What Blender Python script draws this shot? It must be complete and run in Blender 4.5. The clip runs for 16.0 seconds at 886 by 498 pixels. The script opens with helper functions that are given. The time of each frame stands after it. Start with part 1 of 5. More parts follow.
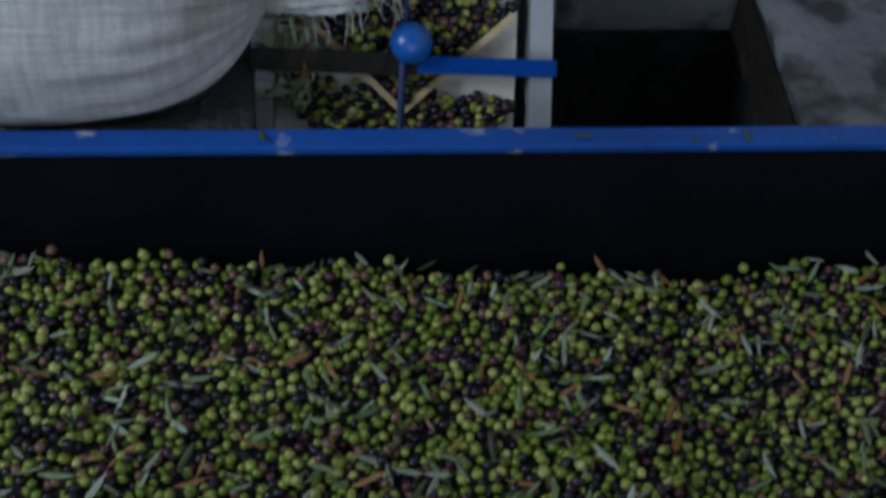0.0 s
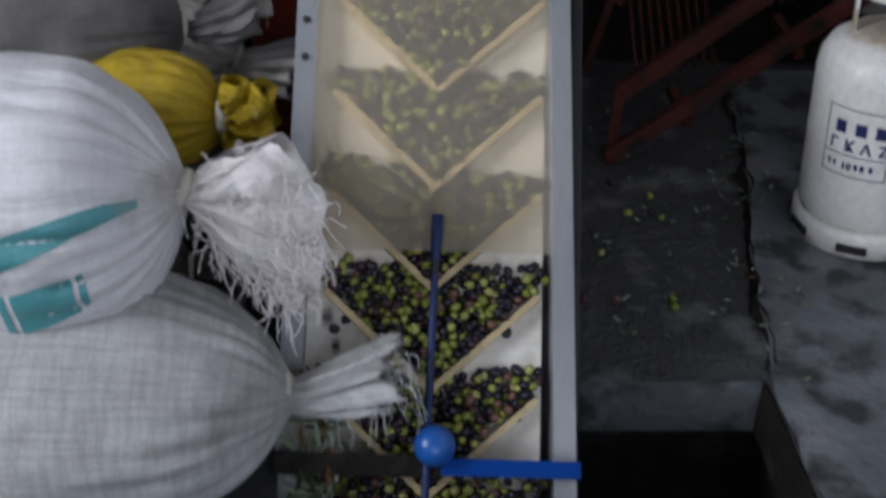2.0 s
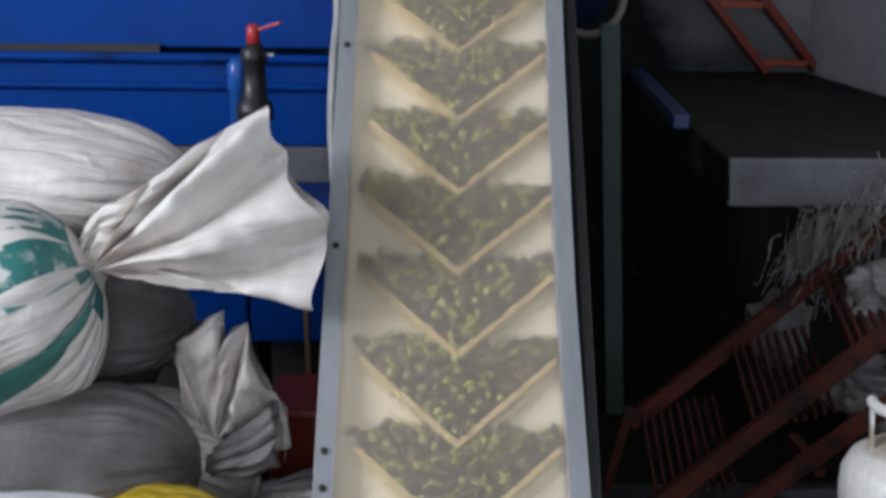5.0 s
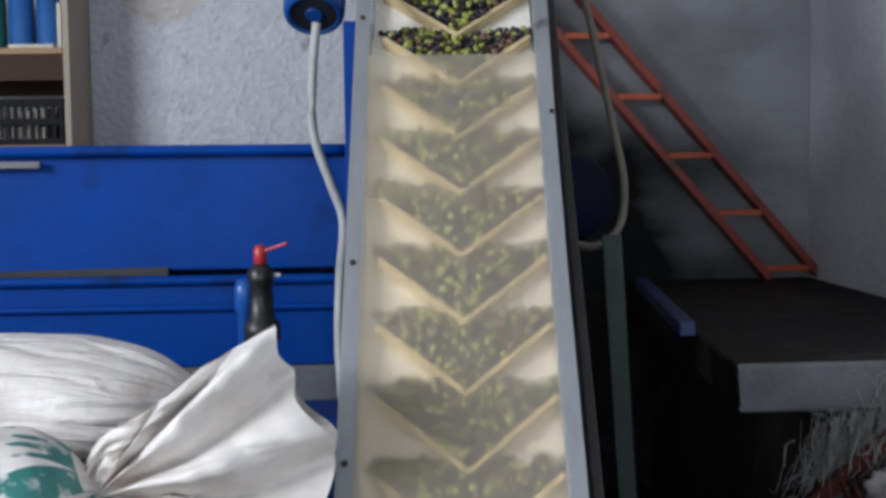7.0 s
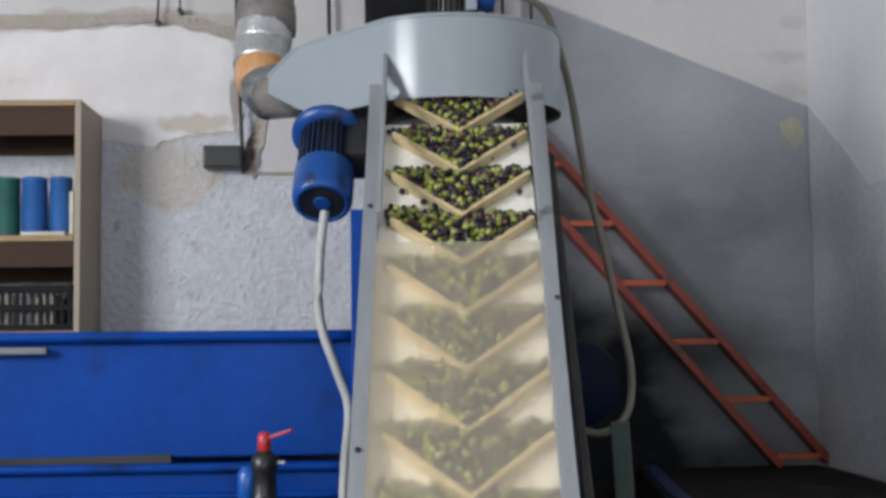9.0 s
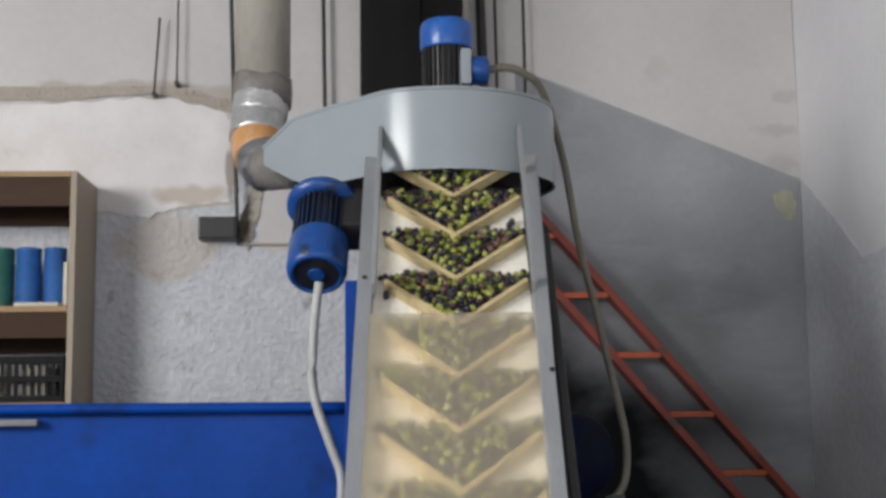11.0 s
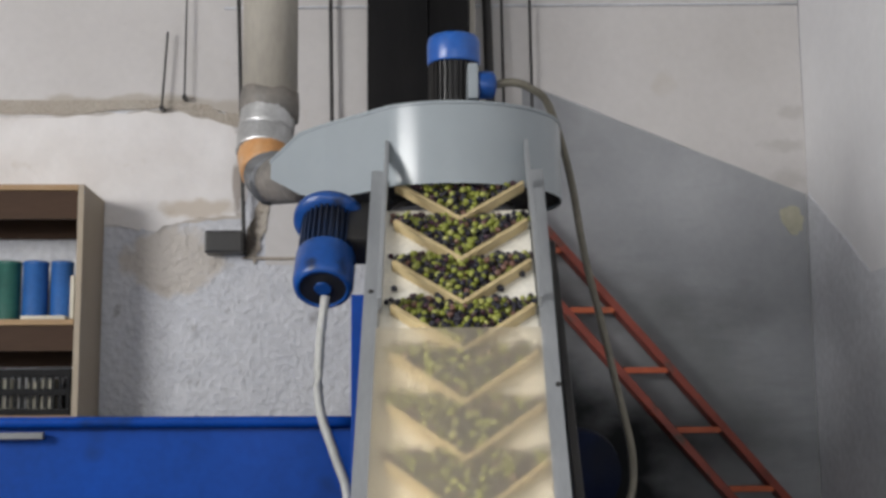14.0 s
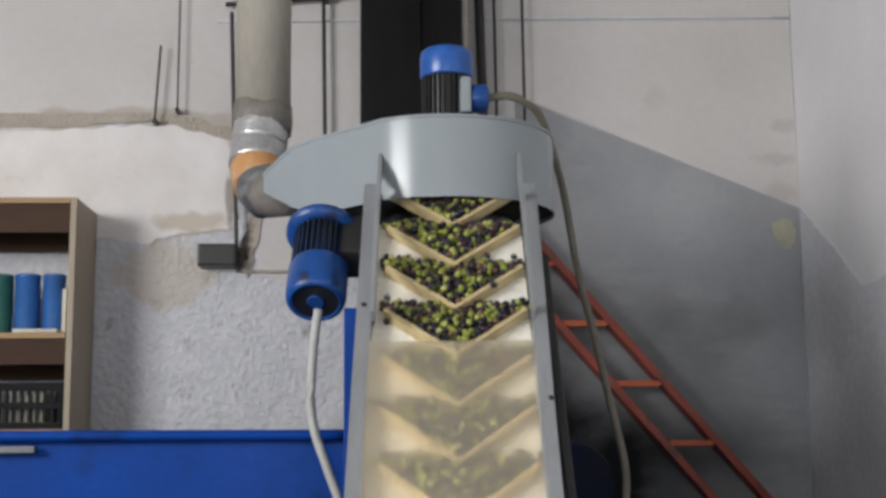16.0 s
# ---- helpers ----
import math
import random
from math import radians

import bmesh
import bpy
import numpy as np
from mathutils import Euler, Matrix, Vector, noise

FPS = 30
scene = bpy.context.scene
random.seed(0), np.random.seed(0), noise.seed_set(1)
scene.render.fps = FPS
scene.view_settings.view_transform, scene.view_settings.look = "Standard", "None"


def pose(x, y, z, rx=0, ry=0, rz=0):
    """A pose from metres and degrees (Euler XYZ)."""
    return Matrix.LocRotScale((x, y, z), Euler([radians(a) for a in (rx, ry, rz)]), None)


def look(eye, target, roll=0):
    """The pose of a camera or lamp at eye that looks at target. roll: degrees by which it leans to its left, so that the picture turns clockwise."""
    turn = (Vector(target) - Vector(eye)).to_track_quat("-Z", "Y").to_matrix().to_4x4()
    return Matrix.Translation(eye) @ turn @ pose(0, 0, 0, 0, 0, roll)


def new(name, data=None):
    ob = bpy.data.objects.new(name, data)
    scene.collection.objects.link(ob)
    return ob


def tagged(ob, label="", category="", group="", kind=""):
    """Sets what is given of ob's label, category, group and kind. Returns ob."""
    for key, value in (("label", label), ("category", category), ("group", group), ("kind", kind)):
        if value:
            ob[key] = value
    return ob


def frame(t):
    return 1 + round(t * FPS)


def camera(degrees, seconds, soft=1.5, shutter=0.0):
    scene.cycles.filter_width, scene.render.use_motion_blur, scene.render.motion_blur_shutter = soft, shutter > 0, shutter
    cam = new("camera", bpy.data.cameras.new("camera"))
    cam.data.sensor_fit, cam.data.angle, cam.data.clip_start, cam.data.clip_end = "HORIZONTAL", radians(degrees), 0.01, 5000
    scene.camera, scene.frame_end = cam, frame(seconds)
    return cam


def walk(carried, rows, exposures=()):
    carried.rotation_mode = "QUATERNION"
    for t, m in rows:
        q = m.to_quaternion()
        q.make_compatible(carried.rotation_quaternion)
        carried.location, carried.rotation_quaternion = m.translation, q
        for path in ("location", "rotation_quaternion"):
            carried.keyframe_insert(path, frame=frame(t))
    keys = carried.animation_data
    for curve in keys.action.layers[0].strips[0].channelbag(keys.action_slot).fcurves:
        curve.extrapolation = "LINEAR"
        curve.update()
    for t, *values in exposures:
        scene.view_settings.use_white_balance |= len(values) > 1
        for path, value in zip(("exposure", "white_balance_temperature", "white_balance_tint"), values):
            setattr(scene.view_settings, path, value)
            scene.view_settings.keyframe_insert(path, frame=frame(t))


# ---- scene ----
EYE = 1.5


def aim(yaw, pitch, roll):
    return pose(0, 0, EYE) @ pose(0, 0, 0, 0, 0, yaw) @ pose(0, 0, 0, 90 + pitch) @ pose(0, 0, 0, 0, 0, roll)


cam = camera(38.42, 16.0, soft=3.2, shutter=0.5)
PATH = [
    (0.0, -8.15, -50.57, 5.46),
    (0.5, -8.33, -46.25, 6.01),
    (1.0, -7.00, -41.90, 5.27),
    (1.5, -6.03, -37.42, 4.51),
    (2.0, -4.98, -32.70, 3.01),
    (2.5, -4.09, -28.71, 2.00),
    (3.0, -3.74, -25.31, 1.84),
    (3.5, -3.75, -22.71, 1.90),
    (4.0, -3.45, -19.93, 1.54),
    (4.5, -3.42, -16.70, 1.25),
    (7.0, -3.11, -4.00, -0.80),
    (7.5, -2.95, -1.97, -0.88),
    (8.0, -3.02, 0.31, -0.88),
    (8.5, -2.85, 2.13, -0.85),
    (9.0, -2.95, 4.37, -0.78),
    (9.5, -3.10, 5.69, -0.82),
    (12.0, -3.25, 7.94, -0.59),
    (12.5, -3.20, 7.96, -0.53),
    (13.0, -3.11, 8.10, -0.47),
    (13.5, -2.98, 8.20, -0.49),
    (14.0, -2.96, 8.24, -0.49),
    (14.5, -3.11, 8.28, -0.65),
    (15.0, -3.30, 8.35, -0.59),
    (15.5, -3.31, 8.82, -0.59),
    (16.0, -3.29, 8.83, -0.53),
]
walk(cam, [(t, aim(yaw, pitch, roll)) for t, yaw, pitch, roll in PATH],
     exposures=[(0, -1.2, 5600, 8), (1.5, -0.95, 5900, 15), (3.5, -0.78, 6080, 15), (4.5, -0.60, 6040, 14), (7, -0.34, 6020, 12), (9, -0.17, 6300, 11), (12, -0.24, 6750, 11), (16, -0.25, 6750, 11)])

# ---- light ----
world = bpy.data.worlds.new("sky")
scene.world = world
world.use_nodes = True
sky = world.node_tree.nodes.new("ShaderNodeTexSky")
sky.sky_type, sky.sun_disc = "NISHITA", False
sky.sun_elevation, sky.sun_rotation = radians(40), radians(200)
bg = world.node_tree.nodes["Background"]
world.node_tree.links.new(sky.outputs[0], bg.inputs[0])
bg.inputs[1].default_value = 0.08


def area(name, m, sx, sy, watts, color):
    data = bpy.data.lights.new(name, "AREA")
    data.shape, data.size, data.size_y, data.energy, data.color = "RECTANGLE", sx, sy, watts, color
    ob = new(name, data)
    ob.matrix_world = m
    return ob


# daylight in the doorway behind the camera and in the high window of the side wall
area("door_daylight", look((-0.1, -3.95, 1.75), (0.0, 3.0, 1.9)), 3.2, 2.9, 112, (0.90, 0.95, 1.0))
area("window_daylight", look((-4.4, 0.1, 2.95), (0.3, 3.4, 1.6)), 2.4, 1.5, 355, (0.96, 0.98, 1.0))

# ---- materials ----


def material(name, color, rough=0.6, metal=0.0, second=None, scale=6.0, fine=60.0, mix=0.5, bump=0.2, height=0.01, island=None,
             spots=None, spot_scale=3.0, spot_at=0.62, stretch=(1, 1, 1), grain=0.35, spec=None):
    m = bpy.data.materials.new(name)
    m.use_nodes = True
    nt = m.node_tree
    N, K = nt.nodes, nt.links.new
    b = N["Principled BSDF"]
    b.inputs["Roughness"].default_value, b.inputs["Metallic"].default_value = rough, metal
    if spec is not None:
        b.inputs["Specular IOR Level"].default_value = spec
    tc = N.new("ShaderNodeTexCoord")
    mp = N.new("ShaderNodeMapping")
    mp.inputs["Scale"].default_value = stretch
    K(tc.outputs["Object"], mp.inputs[0])
    big = N.new("ShaderNodeTexNoise")
    big.inputs["Scale"].default_value, big.inputs["Detail"].default_value = scale, 6
    small = N.new("ShaderNodeTexNoise")
    small.inputs["Scale"].default_value, small.inputs["Detail"].default_value = fine, 4
    for n in (big, small):
        K(mp.outputs[0], n.inputs["Vector"])
    second = second or tuple(c * 0.7 for c in color)
    mx = N.new("ShaderNodeMix")
    mx.data_type = "RGBA"
    mx.inputs[6].default_value, mx.inputs[7].default_value = (*color, 1), (*second, 1)
    ramp = N.new("ShaderNodeValToRGB")
    ramp.color_ramp.elements[0].position, ramp.color_ramp.elements[1].position = 0.5 - 0.5 * (1 - mix) * 0.5 - 0.08, 0.72
    K(big.outputs[0], ramp.inputs[0])
    K(ramp.outputs[0], mx.inputs[0])
    last = mx.outputs[2]
    fx = N.new("ShaderNodeMix")
    fx.data_type, fx.blend_type = "RGBA", "MULTIPLY"
    fx.inputs[0].default_value = grain
    K(last, fx.inputs[6])
    K(small.outputs[0], fx.inputs[7])
    last = fx.outputs[2]
    gain = N.new("ShaderNodeMix")
    gain.data_type, gain.blend_type, gain.clamp_result = "RGBA", "MULTIPLY", False
    gain.inputs[0].default_value = 1.0
    gain.inputs[7].default_value = (1 + 0.57 * grain,) * 3 + (1,)
    K(last, gain.inputs[6])
    last = gain.outputs[2]
    if spots:
        sp = N.new("ShaderNodeTexNoise")
        sp.inputs["Scale"].default_value, sp.inputs["Detail"].default_value = spot_scale, 8
        K(mp.outputs[0], sp.inputs["Vector"])
        sr = N.new("ShaderNodeValToRGB")
        sr.color_ramp.elements[0].position, sr.color_ramp.elements[1].position = spot_at - 0.02, spot_at + 0.11
        K(sp.outputs[0], sr.inputs[0])
        sm = N.new("ShaderNodeMix")
        sm.data_type = "RGBA"
        sm.inputs[7].default_value = (*spots, 1)
        K(sr.outputs[0], sm.inputs[0])
        K(last, sm.inputs[6])
        last = sm.outputs[2]
    if island:
        geo = N.new("ShaderNodeNewGeometry")
        ir = N.new("ShaderNodeValToRGB")
        ir.color_ramp.interpolation = "CONSTANT"
        el = ir.color_ramp.elements
        el[0].position, el[0].color = 0, (*island[0][1], 1)
        el[1].position, el[1].color = island[1][0], (*island[1][1], 1)
        for p, c in island[2:]:
            e = el.new(p)
            e.color = (*c, 1)
        K(geo.outputs["Random Per Island"], ir.inputs[0])
        im = N.new("ShaderNodeMix")
        im.data_type, im.blend_type = "RGBA", "MULTIPLY"
        im.inputs[0].default_value = 0.5
        K(ir.outputs[0], im.inputs[6])
        K(small.outputs[0], im.inputs[7])
        last = im.outputs[2]
    K(last, b.inputs["Base Color"])
    if bump:
        bp = N.new("ShaderNodeBump")
        bp.inputs["Strength"].default_value, bp.inputs["Distance"].default_value = bump, height
        ad = N.new("ShaderNodeMath")
        ad.operation = "ADD"
        K(big.outputs[0], ad.inputs[0])
        K(small.outputs[0], ad.inputs[1])
        K(ad.outputs[0], bp.inputs["Height"])
        K(bp.outputs[0], b.inputs["Normal"])
    rr = N.new("ShaderNodeMapRange")
    rr.inputs[3].default_value, rr.inputs[4].default_value = max(0.02, rough - 0.12), min(1, rough + 0.12)
    K(big.outputs[0], rr.inputs[0])
    K(rr.outputs[0], b.inputs["Roughness"])
    return m


def stain_or_shade(m, centre, size, color, scale=5.0, amount=0.8, stretch=(1, 1, 1), soft=0.0, lean=0.0):
    """A patchy mark with a broken outline at one place of a surface, real staining or painted shade: size is its
    half-extent.
    """
    nt = m.node_tree
    N, K = nt.nodes, nt.links.new
    base = N["Principled BSDF"].inputs["Base Color"]
    before = base.links[0].from_socket
    tc = next(n for n in N if n.type == "TEX_COORD")
    ns = N.new("ShaderNodeTexNoise")
    ns.inputs["Scale"].default_value, ns.inputs["Detail"].default_value = scale, 6
    sm = N.new("ShaderNodeMapping")
    sm.inputs["Scale"].default_value = stretch
    K(tc.outputs["Object"], sm.inputs[0])
    K(sm.outputs[0], ns.inputs["Vector"])
    mp = N.new("ShaderNodeMapping")
    mp.vector_type = "TEXTURE"
    mp.inputs["Location"].default_value, mp.inputs["Scale"].default_value = centre, size
    mp.inputs["Rotation"].default_value = (0, radians(lean), 0)
    K(tc.outputs["Object"], mp.inputs[0])
    ball = N.new("ShaderNodeTexGradient")
    ball.gradient_type = "SPHERICAL"
    K(mp.outputs[0], ball.inputs[0])
    ad = N.new("ShaderNodeMath")
    ad.operation = "ADD"
    K(ball.outputs["Fac"], ad.inputs[0])
    K(ns.outputs[0], ad.inputs[1])
    rg = N.new("ShaderNodeMapRange")
    rg.inputs[1].default_value, rg.inputs[2].default_value, rg.inputs[4].default_value = 0.80 - soft, 1.0 + soft, amount
    K(ad.outputs[0], rg.inputs[0])
    mx = N.new("ShaderNodeMix")
    mx.data_type = "RGBA"
    mx.inputs[7].default_value = (*color, 1)
    K(rg.outputs[0], mx.inputs[0])
    K(before, mx.inputs[6])
    K(mx.outputs[2], base)


def woven(name, color, second, dirt=(0.3, 0.28, 0.25), weave=0.5, crease=0.9, grain=0.35, check=0.0):
    """Woven plastic tape: a fine weave in the relief, soft sheen, some dirt."""
    m = material(name, color, 0.42, second=second, scale=9, fine=140, bump=0.15 * weave * 2, height=0.004, grain=grain, spots=dirt, spot_scale=5, spot_at=0.66)
    nt = m.node_tree
    N, K = nt.nodes, nt.links.new
    b, bp = N["Principled BSDF"], next(n for n in N if n.type == "BUMP")
    tc = next(n for n in N if n.type == "TEX_COORD")
    prev = None
    for axis in ("X", "Y"):
        w = N.new("ShaderNodeTexWave")
        w.bands_direction = axis
        w.inputs["Scale"].default_value, w.inputs["Distortion"].default_value = 38, 1.2
        K(tc.outputs["UV"], w.inputs["Vector"])
        if prev:
            a = N.new("ShaderNodeMath")
            a.operation = "ADD"
            K(prev, a.inputs[0])
            K(w.outputs["Fac"], a.inputs[1])
            prev = a.outputs[0]
        else:
            prev = w.outputs["Fac"]
    mp2 = N.new("ShaderNodeMapping")
    mp2.inputs["Scale"].default_value = (1.1, 3.4, 1)
    K(tc.outputs["UV"], mp2.inputs[0])
    wr = N.new("ShaderNodeTexNoise")
    wr.inputs["Scale"].default_value, wr.inputs["Detail"].default_value = 1.6, 3
    wr.inputs["Distortion"].default_value = 0.8
    K(mp2.outputs[0], wr.inputs["Vector"])
    b3 = N.new("ShaderNodeBump")
    b3.inputs["Strength"].default_value, b3.inputs["Distance"].default_value = crease, 0.045
    K(wr.outputs[0], b3.inputs["Height"])
    K(b3.outputs[0], bp.inputs["Normal"])
    b2 = N.new("ShaderNodeBump")
    b2.inputs["Strength"].default_value, b2.inputs["Distance"].default_value = weave, 0.003
    K(prev, b2.inputs["Height"])
    K(bp.outputs[0], b2.inputs["Normal"])
    K(b2.outputs[0], b.inputs["Normal"])
    # blotchy bands along warp and weft where the tapes have worn unevenly
    for stretch in (((7.0, 0.7, 1), (0.8, 9.0, 1)) if check else ()):
        mc = N.new("ShaderNodeMapping")
        mc.inputs["Scale"].default_value = stretch
        K(tc.outputs["UV"], mc.inputs[0])
        nc = N.new("ShaderNodeTexNoise")
        nc.inputs["Scale"].default_value, nc.inputs["Detail"].default_value = 3.0, 4
        K(mc.outputs[0], nc.inputs["Vector"])
        rc = N.new("ShaderNodeMapRange")
        rc.inputs[1].default_value, rc.inputs[2].default_value = 0.35, 0.65
        rc.inputs[3].default_value, rc.inputs[4].default_value = 1 - check, 1
        K(nc.outputs[0], rc.inputs[0])
        xc = N.new("ShaderNodeMix")
        xc.data_type, xc.blend_type = "RGBA", "MULTIPLY"
        xc.inputs[0].default_value = 1.0
        K(b.inputs["Base Color"].links[0].from_socket, xc.inputs[6])
        K(rc.outputs[0], xc.inputs[7])
        K(xc.outputs[2], b.inputs["Base Color"])
    return m


OLIVE_TINTS = [(0, (0.165, 0.235, 0.024)), (0.2, (0.33, 0.385, 0.07)), (0.36, (0.205, 0.255, 0.032)), (0.5, (0.010, 0.007, 0.016)),
               (0.66, (0.074, 0.025, 0.037)), (0.76, (0.025, 0.025, 0.037)), (0.84, (0.46, 0.465, 0.14)), (0.93, (0.197, 0.107, 0.074))]
LEAF_TINTS = [(0, (0.18, 0.25, 0.12)), (0.3, (0.36, 0.42, 0.32)), (0.55, (0.06, 0.09, 0.03)), (0.72, (0.27, 0.29, 0.22)), (0.82, (0.30, 0.15, 0.05))]
M_OLIVE = material("olive_skin", (0.2, 0.25, 0.05), 0.32, island=OLIVE_TINTS, bump=0, fine=120)
BELT_TINTS = [(0, (0.25, 0.28, 0.04)), (0.12, (0.42, 0.45, 0.11)), (0.21, (0.30, 0.33, 0.05)), (0.32, (0.012, 0.009, 0.02)),
              (0.58, (0.06, 0.02, 0.035)), (0.70, (0.02, 0.02, 0.035)), (0.88, (0.50, 0.50, 0.15)), (0.93, (0.20, 0.10, 0.07))]
M_OLIVE_RIPE = material("ripe_olive_skin", (0.2, 0.25, 0.05), 0.35, island=BELT_TINTS, bump=0, fine=120)
M_LEAF = material("olive_leaf", (0.1, 0.14, 0.06), 0.5, island=LEAF_TINTS, bump=0, fine=120)
M_BLUE = material("blue_gloss_paint", (0.001, 0.050, 0.30), 0.42, second=(0.001, 0.038, 0.22), scale=3, fine=40, bump=0.06, height=0.006,
                  spots=(0.004, 0.02, 0.09), spot_scale=5, spot_at=0.62)
M_BLUE.node_tree.nodes["Principled BSDF"].inputs["Specular IOR Level"].default_value = 0.14
M_BLUE_WORN = material("worn_blue_paint", (0.010, 0.080, 0.38), 0.4, second=(0.009, 0.055, 0.26), scale=4, fine=60, bump=0.1,
                       spots=(0.42, 0.43, 0.44), spot_scale=16, spot_at=0.65)
M_MOTOR = material("motor_blue", (0.02, 0.115, 0.42), 0.3, second=(0.014, 0.08, 0.33), scale=8, bump=0.05)
M_MOTORDIRTY = material("dirty_motor_blue", (0.008, 0.075, 0.31), 0.35, second=(0.006, 0.045, 0.19), scale=9, bump=0.1, spots=(0.012, 0.02, 0.05), spot_scale=12, spot_at=0.6)
M_FINS = material("blue_black_fins", (0.006, 0.022, 0.07), 0.45, second=(0.012, 0.012, 0.014), scale=9, bump=0.1)
M_ROD = material("dark_navy_paint", (0.006, 0.025, 0.12), 0.45, scale=9, bump=0.15, spots=(0.01, 0.01, 0.012), spot_scale=14, spot_at=0.55)
# Near-black steel: the shade inside the hopper is put into its colour.
M_DARK = material("shaded_hopper_steel", (0.004, 0.0045, 0.007), 0.6, second=(0.006, 0.007, 0.010), scale=5, bump=0.15)
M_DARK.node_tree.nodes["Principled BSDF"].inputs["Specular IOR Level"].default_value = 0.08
M_FLUE = material("glossy_black_enamel", (0.006, 0.006, 0.007), 0.25, second=(0.014, 0.013, 0.013), scale=4, bump=0.12, stretch=(1, 1, 0.2), spec=0.22)
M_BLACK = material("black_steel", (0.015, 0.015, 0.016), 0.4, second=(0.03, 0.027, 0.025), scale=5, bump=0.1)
M_GALV = material("galvanised_steel", (0.43, 0.445, 0.46), 0.48, 0.55, second=(0.31, 0.325, 0.34), scale=9, fine=120, bump=0.05, stretch=(1, 0.25, 1), grain=0.2)
M_SHEET = material("grey_painted_sheet", (0.285, 0.317, 0.338), 0.22, 0.0, second=(0.262, 0.293, 0.313), scale=2, fine=20, bump=0, grain=0.06)
M_BELT = material("cream_belt", (0.84, 0.81, 0.73), 0.5, second=(0.78, 0.73, 0.62), scale=5, bump=0.04, spots=(0.45, 0.38, 0.25), spot_scale=6, spot_at=0.7)
M_CLEAT = material("cleat_rubber", (0.62, 0.50, 0.28), 0.5, second=(0.5, 0.38, 0.2), scale=20, bump=0.08)
M_PLASTER = material("white_plaster", (0.63, 0.605, 0.595), 0.9, second=(0.56, 0.535, 0.52), scale=1.6, fine=30, bump=0.1, height=0.012,
                     spots=(0.50, 0.45, 0.39), spot_scale=2.6, spot_at=0.70, grain=0.1)
for _p, _w in (((1.92, 5.64, 2.955), (0.11, 0.3, 0.05)), ((1.87, 5.64, 2.80), (0.16, 0.3, 0.045)), ((1.88, 5.64, 2.64), (0.13, 0.3, 0.07))):
    stain_or_shade(M_PLASTER, _p, _w, (0.36, 0.34, 0.31), 24, 0.32, (1, 1, 1.5), 0.12)
stain_or_shade(M_PLASTER, (-0.78, 5.64, 2.46), (0.30, 0.3, 0.07), (0.46, 0.38, 0.28), 9, 0.5, (1, 1, 1), 0.1)
stain_or_shade(M_PLASTER, (-1.1, 5.64, 2.97), (0.9, 0.3, 0.09), (0.42, 0.37, 0.31), 6, 0.7)
M_WHITEWASH = material("flaking_whitewash", (0.80, 0.775, 0.765), 0.9, second=(0.70, 0.665, 0.645), scale=5, fine=40, bump=0.3, height=0.014,
                       spots=(0.56, 0.50, 0.44), spot_scale=6, spot_at=0.66, grain=0.12)
stain_or_shade(M_WHITEWASH, (-0.80, 5.63, 2.50), (0.26, 0.3, 0.07), (0.46, 0.37, 0.27), 11, 0.6, (1, 1, 1), 0.06)
stain_or_shade(M_WHITEWASH, (-0.62, 5.63, 2.60), (0.05, 0.3, 0.22), (0.24, 0.19, 0.15), 16, 0.7, (1, 1, 0.5))
M_WALLWHITE = material("whitewashed_wall", (0.78, 0.775, 0.785), 0.9, second=(0.68, 0.675, 0.69), scale=1.6, fine=24, bump=0.08, height=0.012, grain=0.08)
M_ROUGH = material("rough_blue_grey_render", (0.56, 0.57, 0.61), 0.95, second=(0.65, 0.655, 0.69), scale=8, fine=34, bump=0.75, height=0.026,
                   spots=(0.24, 0.23, 0.23), spot_scale=9, spot_at=0.665)
stain_or_shade(M_ROUGH, (-0.92, 5.65, 2.28), (0.34, 0.3, 0.26), (0.54, 0.465, 0.375), 9, 0.6)
stain_or_shade(M_ROUGH, (-0.3, 5.65, 2.2), (0.14, 0.3, 0.13), (0.40, 0.34, 0.27), 6, 0.6)
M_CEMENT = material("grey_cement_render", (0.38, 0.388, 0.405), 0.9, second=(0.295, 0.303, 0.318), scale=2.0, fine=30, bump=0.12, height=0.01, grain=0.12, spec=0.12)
# Shade low by the ladder, and a fainter streak of it, painted into the render.
stain_or_shade(M_CEMENT, (0.80, 5.64, 1.30), (1.9, 0.9, 1.12), (0.012, 0.013, 0.014), 1.6, 1.0, (1, 1, 1.6), 0.22, 49)
stain_or_shade(M_CEMENT, (1.45, 5.64, 1.80), (0.9, 0.6, 0.30), (0.14, 0.147, 0.147), 9, 0.35, (0.6, 1, 3), 0.2, 40)
# Near-black: grime on crack and cross bar, shade painted under landing and in pit.
M_GRIME_SHADE = material("black_grime_and_shade", (0.013, 0.0115, 0.0105), 0.7, second=(0.026, 0.022, 0.018), scale=4, fine=50, bump=0.7, height=0.02, spots=(0.045, 0.038, 0.032), spot_scale=7, spot_at=0.60)
M_GRIME_SHADE.node_tree.nodes["Principled BSDF"].inputs["Specular IOR Level"].default_value = 0.1
M_TAN = material("cream_filler", (0.47, 0.45, 0.34), 0.95, second=(0.40, 0.385, 0.30), scale=9, fine=30, bump=0.3, height=0.01)
M_CEMENTPALE = material("pale_cement_render", (0.68, 0.69, 0.73), 0.9, second=(0.56, 0.575, 0.61), scale=3, fine=30, bump=0.25, height=0.01)
M_EARTH = material("bare_brown_mortar", (0.42, 0.36, 0.30), 0.95, second=(0.50, 0.46, 0.40), scale=8, bump=0.8, height=0.02)
